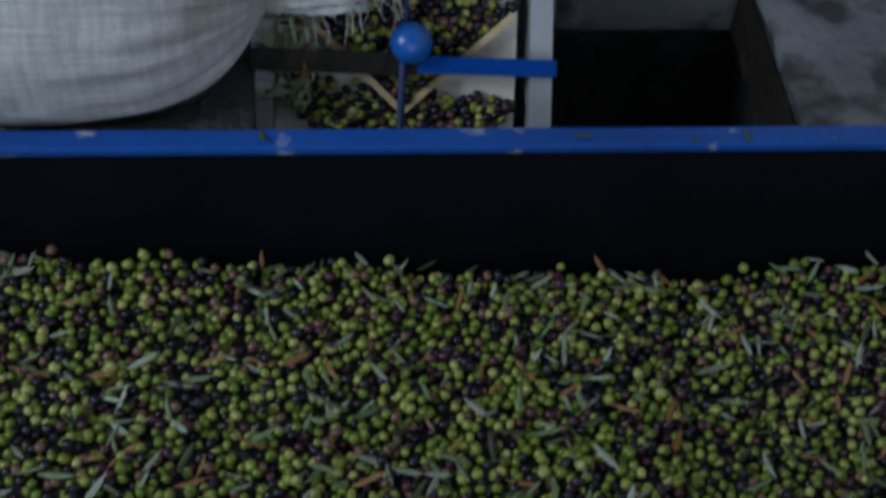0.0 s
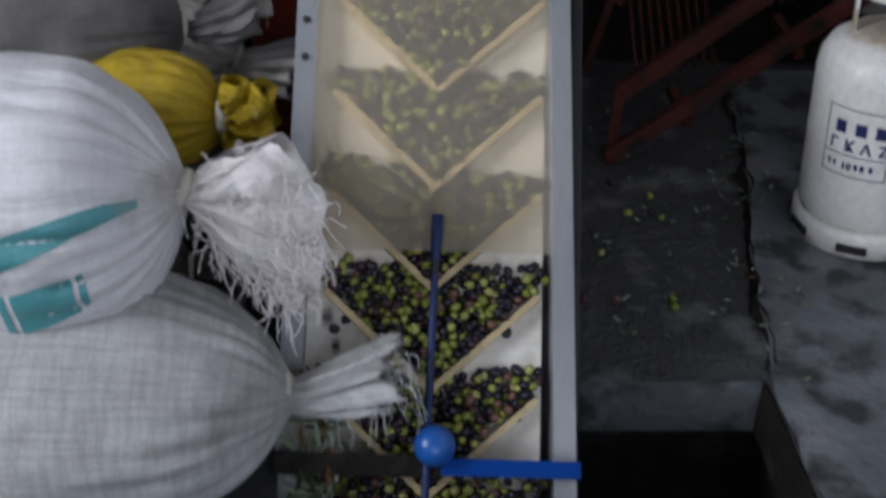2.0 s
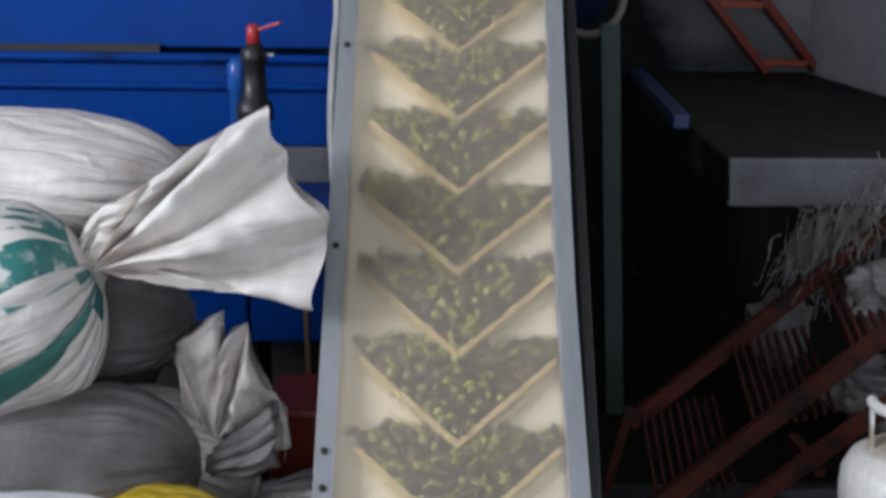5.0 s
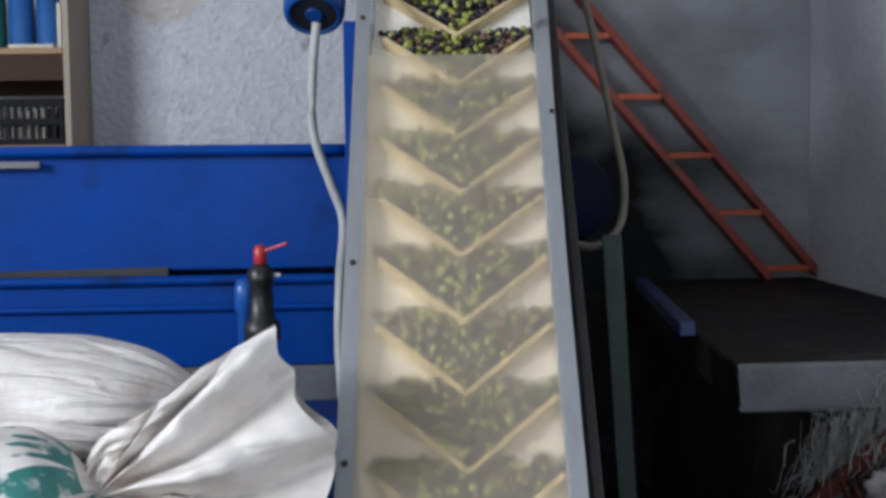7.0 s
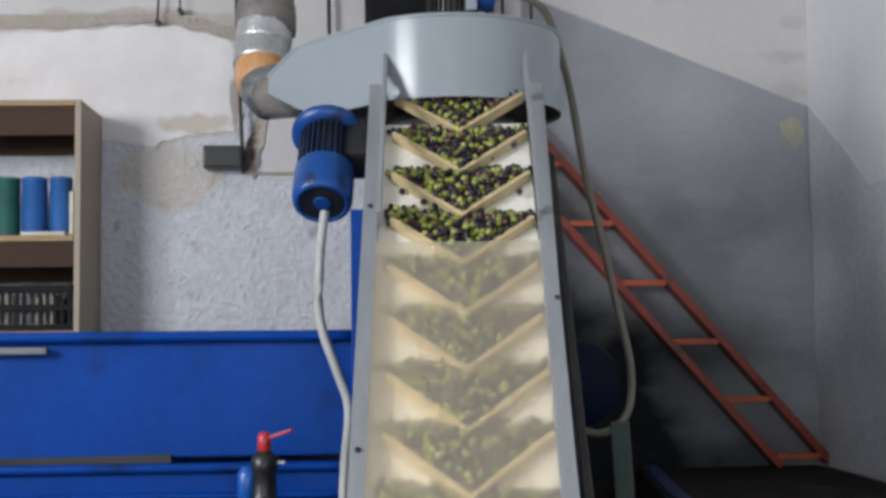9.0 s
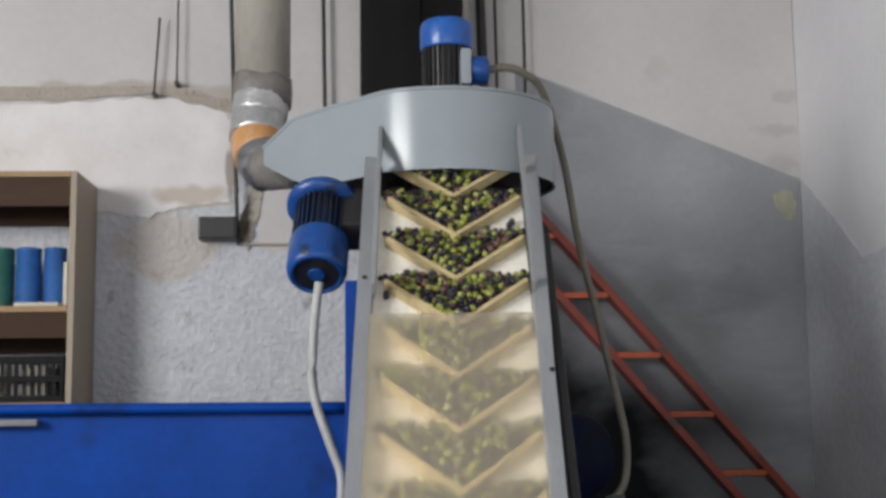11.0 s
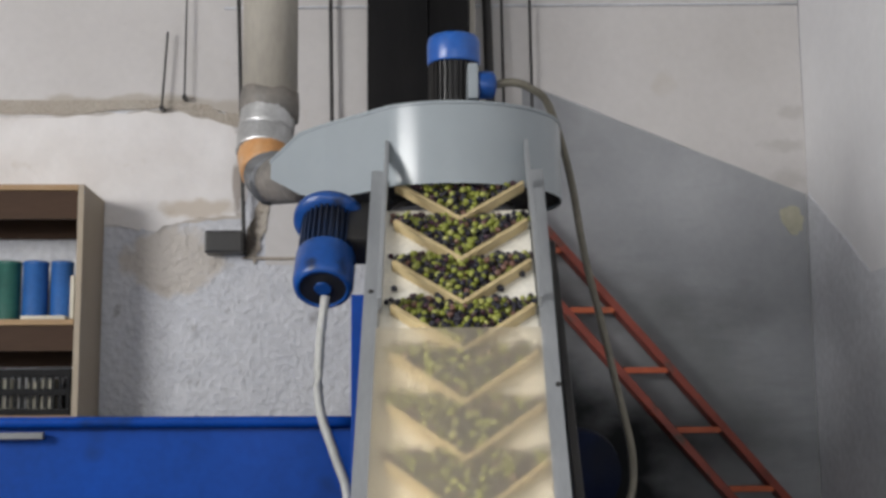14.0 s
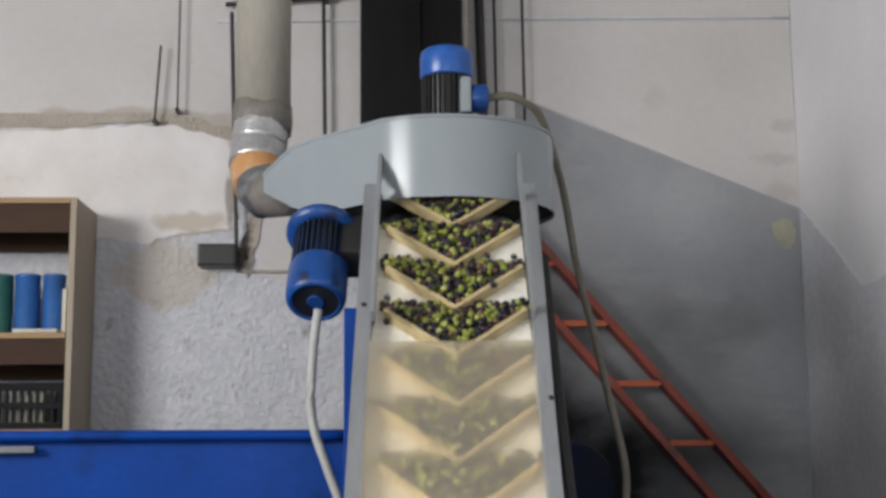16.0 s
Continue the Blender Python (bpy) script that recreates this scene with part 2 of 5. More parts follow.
stain_or_shade(M_EARTH, (-0.585, 5.63, 2.45), (0.09, 0.3, 0.30), (0.07, 0.055, 0.045), 14, 0.85)
M_FLOOR = material("damp_dark_concrete", (0.068, 0.068, 0.069), 0.65, second=(0.034, 0.034, 0.035), scale=7, fine=55, bump=0.8, height=0.022,
                   spots=(0.135, 0.135, 0.137), spot_scale=7, spot_at=0.55, spec=0.3)
M_SLAB = material("worn_pale_concrete", (0.18, 0.188, 0.20), 0.8, second=(0.068, 0.078, 0.084), scale=5, fine=45, bump=0.5, height=0.014,
                  spots=(0.035, 0.035, 0.037), spot_scale=11, spot_at=0.50)
M_LIME = material("lime_washed_concrete", (0.16, 0.165, 0.175), 0.9, second=(0.09, 0.092, 0.095), scale=6, bump=0.4)
M_RED = material("orange_red_paint", (0.29, 0.043, 0.021), 0.5, second=(0.17, 0.027, 0.016), scale=6, bump=0.15, spots=(0.07, 0.035, 0.025), spot_scale=9, spot_at=0.58)
M_ORANGE = material("worn_orange_paint", (0.50, 0.105, 0.03), 0.5, second=(0.36, 0.06, 0.02), scale=9, bump=0.15, spots=(0.12, 0.05, 0.03), spot_scale=12, spot_at=0.64)
M_NAVY = material("dark_navy_enamel", (0.003, 0.007, 0.028), 0.6, second=(0.006, 0.007, 0.010), scale=6, bump=0.2, spec=0.08)
M_RUST = material("rusty_red_steel", (0.10, 0.022, 0.014), 0.75, second=(0.035, 0.014, 0.011), scale=9, bump=0.35, spots=(0.018, 0.014, 0.013), spot_scale=14, spot_at=0.56, spec=0.2)
M_WOOD = material("brown_shelf_wood", (0.40, 0.25, 0.12), 0.55, second=(0.30, 0.18, 0.08), scale=3, stretch=(1, 1, 8), bump=0.1)
M_WOODGREY = material("tan_laminate_side", (0.40, 0.33, 0.245), 0.6, second=(0.33, 0.27, 0.20), scale=3, stretch=(1, 1, 0.2), bump=0.05, grain=0.15)
M_WOODDARK = material("dark_brown_wood", (0.080, 0.045, 0.028), 0.6, second=(0.045, 0.028, 0.02), scale=3, stretch=(0.2, 1, 1), bump=0.1, spec=0.12)
M_CABLE = material("grey_cable_sleeve", (0.45, 0.45, 0.43), 0.5, second=(0.36, 0.36, 0.34), scale=12, bump=0.1)
M_CABLEOLD = material("dull_olive_cable", (0.17, 0.155, 0.12), 0.6, scale=12, bump=0.1)
M_DUCT = material("beige_duct_pipe", (0.43, 0.40, 0.35), 0.55, second=(0.36, 0.33, 0.28), scale=3, stretch=(1, 1, 0.3), bump=0.08)
M_BAND_RUST = material("rust_orange_tape", (0.52, 0.24, 0.08), 0.5, second=(0.58, 0.36, 0.20), scale=14, bump=0.3, spots=(0.6, 0.58, 0.55), spot_scale=9, spot_at=0.64)
M_BAND_SILVER = material("silver_tape", (0.6, 0.6, 0.6), 0.35, 0.6, scale=10, bump=0.4)
M_BAND_STEEL = material("dull_steel_band", (0.22, 0.23, 0.24), 0.5, 0.2, second=(0.10, 0.10, 0.105), scale=5, bump=0.3, stretch=(1, 1, 6))
M_BAND_DARK = material("dark_grey_band", (0.15, 0.14, 0.13), 0.6, second=(0.24, 0.215, 0.19), scale=14, bump=0.4)
M_WHITE = material("off_white_enamel", (0.80, 0.785, 0.74), 0.4, second=(0.70, 0.675, 0.62), scale=6, bump=0.05, spots=(0.36, 0.30, 0.22), spot_scale=6, spot_at=0.70)
stain_or_shade(M_WHITE, (0, 0, 0.49), (0.17, 0.17, 0.075), (0.33, 0.25, 0.15), 9, 0.8)
stain_or_shade(M_WHITE, (0, 0, 0.0), (0.26, 0.26, 0.06), (0.36, 0.29, 0.2), 14, 0.7)
M_INK = material("navy_ink", (0.02, 0.025, 0.12), 0.5, bump=0)
M_SACK = woven("silvery_white_raffia", (0.84, 0.835, 0.845), (0.72, 0.715, 0.715), (0.42, 0.39, 0.36), 0.3, 0.3, 0.2, 0.07)
M_SACKDULL = woven("dull_silver_raffia", (0.84, 0.84, 0.82), (0.64, 0.64, 0.62), (0.34, 0.33, 0.29), 0.6, 0.35, 0.35, 0.2)
M_FRAY = woven("pale_frayed_raffia", (0.93, 0.89, 0.87), (0.82, 0.77, 0.74), (0.6, 0.54, 0.48), 0.4, 0.4, 0.1)
M_SACKGREY = woven("dirty_grey_raffia", (0.27, 0.255, 0.245), (0.14, 0.13, 0.125), (0.10, 0.08, 0.075), 0.5, 0.6, 0.35, 0.12)
M_SACKCREAM = woven("cream_white_raffia", (0.85, 0.81, 0.76), (0.77, 0.72, 0.66), (0.46, 0.34, 0.28), 0.15, 0.55, 0.12, 0.06)
M_SACKDIRTY = woven("stained_beige_raffia", (0.66, 0.62, 0.57), (0.44, 0.41, 0.37), (0.22, 0.20, 0.18), 0.3, 1.0, 0.2)
M_SACKBEIGE = woven("beige_raffia", (0.70, 0.65, 0.60), (0.56, 0.51, 0.46), (0.34, 0.29, 0.25), 0.2, 0.4, 0.15, 0.15)
M_TEAL = woven("teal_print", (0.06, 0.27, 0.29), (0.12, 0.36, 0.38))
M_GREENPRINT = woven("green_print", (0.035, 0.17, 0.15), (0.09, 0.25, 0.225), (0.72, 0.73, 0.70))
M_GREENMOTTLE = material("mottled_green_print", (0.03, 0.17, 0.15), 0.5, second=(0.05, 0.22, 0.2), scale=9, bump=0.2, height=0.004, spots=(0.62, 0.63, 0.60), spot_scale=26, spot_at=0.53)
M_YELLOW = woven("yellow_raffia", (0.62, 0.44, 0.01), (0.50, 0.34, 0.01))
M_CRATE = material("black_plastic", (0.010, 0.010, 0.011), 0.6, bump=0.05)
M_CRATE.node_tree.nodes["Principled BSDF"].inputs["Specular IOR Level"].default_value = 0.15
M_REDPLASTIC = material("red_plastic", (0.42, 0.06, 0.03), 0.45, bump=0.05)
M_REDHANDLE = material("red_handle_coating", (0.55, 0.04, 0.04), 0.35, bump=0)
M_TINGREEN = material("green_tin", (0.03, 0.14, 0.11), 0.4, bump=0.03)
M_TINBLUE = material("blue_tin", (0.03, 0.14, 0.42), 0.4, bump=0.03)
M_PAPER = material("cream_paper", (0.7, 0.66, 0.55), 0.8, bump=0.05)
M_GREENSTEEL = material("dull_green_steel", (0.05, 0.075, 0.065), 0.6, scale=5, bump=0.2)
M_NET = material("pale_tangled_net", (0.32, 0.31, 0.29), 0.8, second=(0.17, 0.165, 0.155), scale=14, bump=0.2)
M_CEIL = material("ceiling_paint", (0.5, 0.5, 0.5), 0.9, bump=0.1)

M_COVER = bpy.data.materials.new("milky_plastic_sheet")
M_COVER.use_nodes = True
_n, _k = M_COVER.node_tree.nodes, M_COVER.node_tree.links.new
_b = _n["Principled BSDF"]
_b.inputs["Base Color"].default_value = (0.50, 0.455, 0.375, 1)
_b.inputs["Roughness"].default_value = 0.4
_t = _n.new("ShaderNodeBsdfRefraction")
_t.inputs["Color"].default_value = (0.93, 0.90, 0.84, 1)
_t.inputs["Roughness"].default_value, _t.inputs["IOR"].default_value = 0.48, 1.22
_s = _n.new("ShaderNodeMixShader")
_z = _n.new("ShaderNodeTexNoise")
_z.inputs["Scale"].default_value, _z.inputs["Detail"].default_value = 3, 5
_r = _n.new("ShaderNodeMapRange")
_r.inputs[3].default_value, _r.inputs[4].default_value = 0.20, 0.32
_k(_z.outputs[0], _r.inputs[0])
_k(_r.outputs[0], _s.inputs[0])
_k(_t.outputs[0], _s.inputs[1])
_k(_b.outputs[0], _s.inputs[2])
_c = _n.new("ShaderNodeBsdfTransparent")
_c.inputs["Color"].default_value = (0.955, 0.93, 0.875, 1)
_m = _n.new("ShaderNodeMixShader")
_m.inputs[0].default_value = 0.17
_k(_s.outputs[0], _m.inputs[1])
_k(_c.outputs[0], _m.inputs[2])
_k(_m.outputs[0], _n["Material Output"].inputs[0])

# ---- building helpers ----


def thing(name, m, label, category, group="", kind=""):
    ob = new(name)
    ob.matrix_world = m
    ob.empty_display_size = 0.1
    return tagged(ob, label, category, group, kind)


def mesh_of(bm, mats, smooth=False):
    me = bpy.data.meshes.new("mesh")
    bmesh.ops.recalc_face_normals(bm, faces=bm.faces)
    bm.to_mesh(me)
    bm.free()
    for m in (mats if isinstance(mats, (list, tuple)) else [mats]):
        me.materials.append(m)
    if smooth:
        for p in me.polygons:
            p.use_smooth = True
    return me


def part(name, bm, mats, parent=None, label="", smooth=False, at=None):
    ob = new(name, mesh_of(bm, mats, smooth))
    if parent:
        ob.parent = parent
    if at is not None:
        ob.matrix_basis = at
    return tagged(ob, label)


def structure(name, bm, mats, label, smooth=False):
    return tagged(part(name, bm, mats, None, label, smooth), kind="structure", category=name.split("_")[0])


def box(bm, x0, x1, y0, y1, z0, z1, bevel=0.0, at=None, idx=0):
    g = bmesh.new()
    bmesh.ops.create_cube(g, size=1)
    for v in g.verts:
        v.co = Vector(((x0 + x1) / 2 + v.co.x * (x1 - x0), (y0 + y1) / 2 + v.co.y * (y1 - y0), (z0 + z1) / 2 + v.co.z * (z1 - z0)))
    if bevel:
        bmesh.ops.bevel(g, geom=g.edges[:], offset=bevel, segments=2, affect="EDGES", profile=0.6)
    return merge(bm, g, at, idx)


def merge(bm, g, at=None, idx=0):
    if at is not None:
        bmesh.ops.transform(g, matrix=at, verts=g.verts)
    table = {v: bm.verts.new(v.co) for v in g.verts}
    for f in g.faces:
        nf = bm.faces.new([table[v] for v in f.verts])
        nf.material_index = idx or f.material_index
        nf.smooth = f.smooth
    g.free()
    return bm


def lathe(bm, profile, at=None, n=32, idx=0, cap=True):
    """A solid of revolution round z, from (radius, height) pairs."""
    rings = []
    for r, z in profile:
        ring = []
        for i in range(n):
            a = 2 * math.pi * i / n
            p = Vector((r * math.cos(a), r * math.sin(a), z))
            ring.append(bm.verts.new(at @ p if at is not None else p))
        rings.append(ring)
    for a, b in zip(rings, rings[1:]):
        for i in range(n):
            f = bm.faces.new((a[i], a[(i + 1) % n], b[(i + 1) % n], b[i]))
            f.material_index, f.smooth = idx, True
    if cap:
        for ring in (rings[0][::-1], rings[-1]):
            bm.faces.new(ring).material_index = idx
    return bm


def tube(bm, pts, radius, n=10, idx=0, steps=6):
    """A round tube along a smooth line through the points."""
    P = [Vector(p) for p in pts]
    line = []
    for i in range(len(P) - 1):
        a, b, c, d = P[max(i - 1, 0)], P[i], P[i + 1], P[min(i + 2, len(P) - 1)]
        for k in range(steps):
            t = k / steps
            line.append(0.5 * (2 * b + (c - a) * t + (2 * a - 5 * b + 4 * c - d) * t * t + (3 * b - a - 3 * c + d) * t ** 3))
    line.append(P[-1])
    rings = []
    for i, p in enumerate(line):
        d = (line[min(i + 1, len(line) - 1)] - line[max(i - 1, 0)]).normalized()
        q = d.to_track_quat("Z", "Y")
        r = radius(i / (len(line) - 1)) if callable(radius) else radius
        rings.append([bm.verts.new(p + q @ Vector((r * math.cos(2 * math.pi * k / n), r * math.sin(2 * math.pi * k / n), 0))) for k in range(n)])
    for a, b in zip(rings, rings[1:]):
        for k in range(n):
            f = bm.faces.new((a[k], a[(k + 1) % n], b[(k + 1) % n], b[k]))
            f.smooth, f.material_index = True, idx
    bm.faces.new(rings[0][::-1]).material_index = idx
    bm.faces.new(rings[-1]).material_index = idx
    return bm


def bar(bm, a, b, w, h, bevel=0.0, up=(0, 0, 1)):
    """A straight bar of rectangular section from a to b."""
    a, b = Vector(a), Vector(b)
    d = b - a
    y = d.normalized()
    x = y.cross(Vector(up)).normalized()
    z = x.cross(y)
    m = Matrix((x, y, z)).transposed().to_4x4()
    m.translation = a
    return box(bm, -w / 2, w / 2, 0, d.length, -h / 2, h / 2, bevel, m)


def fresh():
    return bmesh.new()


# ---- the room ----
BACK, RIGHT, LEFT, FRONT, TOP = 5.65, 1.97, -4.5, -4.0, 4.6
HX0, HX1, HY0, HY1 = -1.25, 1.45, 0.42, 1.40   # the hopper's mouth in the floor

bm = fresh()
for x0, x1, y0, y1 in ((LEFT, RIGHT, FRONT, HY0 - 0.05), (LEFT, HX0 - 0.05, HY0 - 0.05, 1.87), (HX1 + 0.05, RIGHT, HY0 - 0.05, 1.45),
                       (HX0 - 0.05, -0.12, 1.44, 1.87), (LEFT, RIGHT, 1.87, BACK), (0.80, RIGHT, 1.45, 1.87)):
    box(bm, x0, x1, y0, y1, -0.12, 0.0)
structure("floor", bm, M_FLOOR, "damp dark stained concrete floor, uneven and cracked")
bm = fresh()
outline = [(0.806, 1.455), (0.80, 1.80), (0.87, 2.25), (0.985, 2.75), (1.05, 3.25), (RIGHT - 0.002, 3.28), (RIGHT - 0.002, 1.455)]
rnd = random.Random(40)
edge = []
for (x0, y0), (x1, y1) in zip(outline[:4], outline[1:5]):
    for k in range(7):
        edge.append((x0 + (x1 - x0) * k / 7 + (rnd.uniform(-0.007, 0.007) if k else 0), y0 + (y1 - y0) * k / 7))
outline = edge + outline[4:]
va = [bm.verts.new((x, y, 0.014)) for x, y in outline]
vb = [bm.verts.new((x, y, 0.001)) for x, y in outline]
bm.faces.new(va)
bm.faces.new(vb[::-1])
for i in range(len(outline)):
    j = (i + 1) % len(outline)
    bm.faces.new((va[i], vb[i], vb[j], va[j]))
structure("floor_slab", bm, M_SLAB, "paler worn concrete slab beside a crack")
# the crack along the slab: a ragged strip of black dirt
bm = fresh()
strip = []
for k in range(61):
    t = k / 60 * (len(edge) - 1)
    i = min(int(t), len(edge) - 2)
    x = edge[i][0] + (edge[i + 1][0] - edge[i][0]) * (t - i)
    y = edge[i][1] + (edge[i + 1][1] - edge[i][1]) * (t - i)
    if y < 1.89:
        continue
    w = 0.005 + 0.035 * abs(noise.noise((y * 9, 1.3, 0.0)))
    o = 0.016 * noise.noise((y * 11, 4.2, 0.0))
    strip.append((bm.verts.new((x + o - w, y, 0.004)), bm.verts.new((x + o + w * 0.5, y, 0.0165))))
for a, b in zip(strip, strip[1:]):
    bm.faces.new((a[0], a[1], b[1], b[0]))
structure("floor_crack", bm, M_GRIME_SHADE, "ragged crack filled with black dirt")
for x0, x1, y0, y1 in ((-0.35, 0.96, 1.95, 2.05), (-0.35, -0.25, 1.42, 1.95), (0.86, 0.96, 1.42, 1.95)):
    bm = fresh()
    box(bm, x0, x1, y0, y1, -1.3, -0.122)
    structure("pit_wall", bm, M_FLOOR, "dark concrete pit wall under the conveyor foot")
bm = fresh()
box(bm, 0.25, 0.789, 1.862, 1.869, -0.119, -0.003)
structure("pit_edge", bm, M_SLAB, "paler cast edge of the floor along the pit")
# Black skin that puts the pit's shade on this face.
bm = fresh()
box(bm, 0.790, 0.797, 1.456, 1.861, -0.119, -0.002)
structure("pit_side", bm, M_GRIME_SHADE, "side of the pit under the slab, blackened for its shade")
bm = fresh()
box(bm, -0.4, 1.0, 1.35, 2.1, -1.4, -1.3)
structure("pit_floor", bm, M_FLOOR, "dark floor of the pit")

bm = fresh()
box(bm, LEFT - 0.2, RIGHT + 0.2, BACK, BACK + 0.2, -0.1, TOP)
structure("wall_north", bm, M_ROUGH, "rough blue-grey rendered masonry wall")
bm = fresh()
box(bm, RIGHT, RIGHT + 0.2, FRONT - 0.2, BACK, -0.1, TOP)
structure("wall_east", bm, M_WALLWHITE, "whitewashed plaster wall")
bm = fresh()
WY0, WY1, WZ0, WZ1 = -1.1, 1.3, 2.2, 3.7
for y0, y1, z0, z1 in ((FRONT - 0.2, WY0, -0.1, TOP), (WY1, BACK, -0.1, TOP), (WY0, WY1, -0.1, WZ0), (WY0, WY1, WZ1, TOP)):
    box(bm, LEFT - 0.2, LEFT, y0, y1, z0, z1)
structure("wall_west", bm, M_PLASTER, "whitewashed plaster wall with a high window")
bm = fresh()
for x0, x1, z0, z1 in ((LEFT, -1.8, -0.1, TOP), (1.6, RIGHT, -0.1, TOP), (-1.8, 1.6, 3.3, TOP)):
    box(bm, x0, x1, FRONT - 0.2, FRONT, z0, z1)
structure("wall_south", bm, M_PLASTER, "whitewashed plaster wall with a wide doorway")
bm = fresh()
box(bm, LEFT - 0.2, RIGHT + 0.2, FRONT - 0.2, BACK + 0.2, TOP, TOP + 0.15)
structure("ceiling", bm, M_CEIL, "plain painted ceiling")
bm = fresh()
box(bm, -60, 60, -90, FRONT - 0.2, -0.3, -0.1)
structure("ground", bm, M_SLAB, "pale concrete yard outside the doorway")


def sheet_outline(name, pts, depth, m, mats, label, cuts=3, rough=0.02, seed=1):
    """A thin coat of plaster: an outline in the wall's plane with a broken edge, given a depth."""
    rnd = random.Random(seed)
    bm = fresh()
    out = []
    for a, b in zip(pts, pts[1:] + pts[:1]):
        for k in range(cuts):
            t = k / cuts
            j = 0 if k == 0 else rough
            out.append((a[0] + (b[0] - a[0]) * t + rnd.uniform(-j, j), a[1] + (b[1] - a[1]) * t + rnd.uniform(-j, j)))
    face = bm.faces.new([bm.verts.new(m @ Vector((x, z, 0))) for x, z in out])
    r = bmesh.ops.extrude_face_region(bm, geom=[face])
    n = m.to_3x3() @ Vector((0, 0, depth))
    bmesh.ops.translate(bm, verts=[g for g in r["geom"] if isinstance(g, bmesh.types.BMVert)], vec=n)
    bmesh.ops.triangulate(bm, faces=[f for f in bm.faces if len(f.verts) > 4])
    return structure(name, bm, mats, label)


ON_BACK = Matrix(((1, 0, 0, 0), (0, 0, -1, BACK), (0, 1, 0, 0), (0, 0, 0, 1)))
ON_RIGHT = Matrix(((0, 0, -1, RIGHT), (1, 0, 0, 0), (0, 1, 0, 0), (0, 0, 0, 1)))
# smooth white coat on the upper wall, broken off along its lower edge, and the grey cement render below it
sheet_outline("plaster_coat", [(LEFT, TOP), (LEFT, 2.42), (-1.15, 2.42), (-0.85, 2.44), (-0.6, 2.46), (-0.575, 2.75), (-0.56, 2.86), (-0.9, 2.96), (-1.4, 2.93),
                               (-1.4, 2.96), (-0.9, 3.0), (-0.5, 2.9), (-0.5, 2.25), (0.6, 2.25), (0.68, 3.08), (1.93, 2.58), (RIGHT, 2.55), (RIGHT, TOP)], 0.006,
              ON_BACK, M_PLASTER, "smooth white plaster coat broken off along its lower edge", 6, 0.008)
sheet_outline("whitewash_coat", [(LEFT + 0.01, 2.925), (LEFT + 0.01, 2.43), (-1.15, 2.43), (-1.0, 2.40), (-0.85, 2.45), (-0.62, 2.47), (-0.60, 2.62), (-0.605, 2.80), (-0.66, 2.88), (-0.9, 2.945), (-1.4, 2.915)], 0.010,
              ON_BACK, M_WHITEWASH, "flaking whitewash coat with brown damp stains", 7, 0.012, 12)
sheet_outline("mortar_ledge", [(-4.4, 2.99), (-4.4, 2.93), (-1.4, 2.93), (-0.9, 2.955), (-0.55, 2.85), (-0.52, 2.6), (-0.6, 2.3), (-0.55, 2.25), (-0.5, 2.4), (-0.47, 2.7), (-0.5, 2.9), (-0.9, 3.0)],
              0.014, ON_BACK, M_EARTH, "crumbling brown mortar ledge where plaster has fallen", 6, 0.012, 3)
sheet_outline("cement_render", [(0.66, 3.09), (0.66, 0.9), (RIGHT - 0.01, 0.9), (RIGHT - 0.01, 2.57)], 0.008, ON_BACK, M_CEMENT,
              "smooth grey cement render under a slanting edge, with painted shade low down", 4, 0.004, 4)
# Near-black sheet that puts the shade of the low wall into colour.
sheet_outline("sooty_render", [(-0.1, 0.9), (-0.1, 0.006), (RIGHT - 0.01, 0.006), (RIGHT - 0.01, 0.9)], 0.008, ON_BACK, M_GRIME_SHADE, "render low on the wall, coloured near-black for its shade", 4, 0.004, 6)
sheet_outline("cement_render_side", [(BACK - 0.02, 2.57), (BACK - 0.02, 0.95), (3.9, 0.95), (3.9, 2.3), (4.5, 2.14), (4.95, 2.12)], 0.008, ON_RIGHT, M_CEMENTPALE,
              "paler cement render round the corner", 3, 0.01, 5)
sheet_outline("filler_patch", [(1.835, 2.50), (1.85, 2.43), (1.875, 2.395), (1.905, 2.38), (1.935, 2.40), (1.942, 2.45), (1.93, 2.50), (1.90, 2.515), (1.865, 2.505)], 0.0115, ON_BACK, M_TAN,
              "cream filler patch on the wall", 3, 0.008, 8)
bm = fresh()
tube(bm, [(-0.7, BACK - 0.016, 3.43), (0.6, BACK - 0.016, 3.455), (1.96, BACK - 0.016, 3.477)], 0.006)
structure("trim", bm, M_CEMENTPALE, "thin grey conduit along the wall")

# Thin black sheet painted as the shade on the floor beneath the slab.
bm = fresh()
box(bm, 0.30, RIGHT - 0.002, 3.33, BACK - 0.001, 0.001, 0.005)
structure("oily_floor", bm, M_GRIME_SHADE, "thin black sheet for the shade on the floor under the landing")
# raised concrete landing
bm = fresh()
corners = [(0.953, 3.31), (RIGHT - 0.002, 3.31), (RIGHT - 0.002, BACK - 0.012), (1.14, BACK - 0.012)]
va = [bm.verts.new((x, y, 0.95)) for x, y in corners]
vb = [bm.verts.new((x + (0.012 if x < 1 else 0), y, 0.81)) for x, y in corners]
bm.faces.new(va)
bm.faces.new(vb[::-1])
for i in range(4):
    bm.faces.new((va[i], vb[i], vb[(i + 1) % 4], va[(i + 1) % 4]))
bmesh.ops.bevel(bm, geom=bm.edges[:], offset=0.018, segments=3, affect="EDGES", profile=0.6)
for v in bm.verts:
    v.co += Vector((0, 0.006, 0.004)) * noise.noise(v.co * 9)
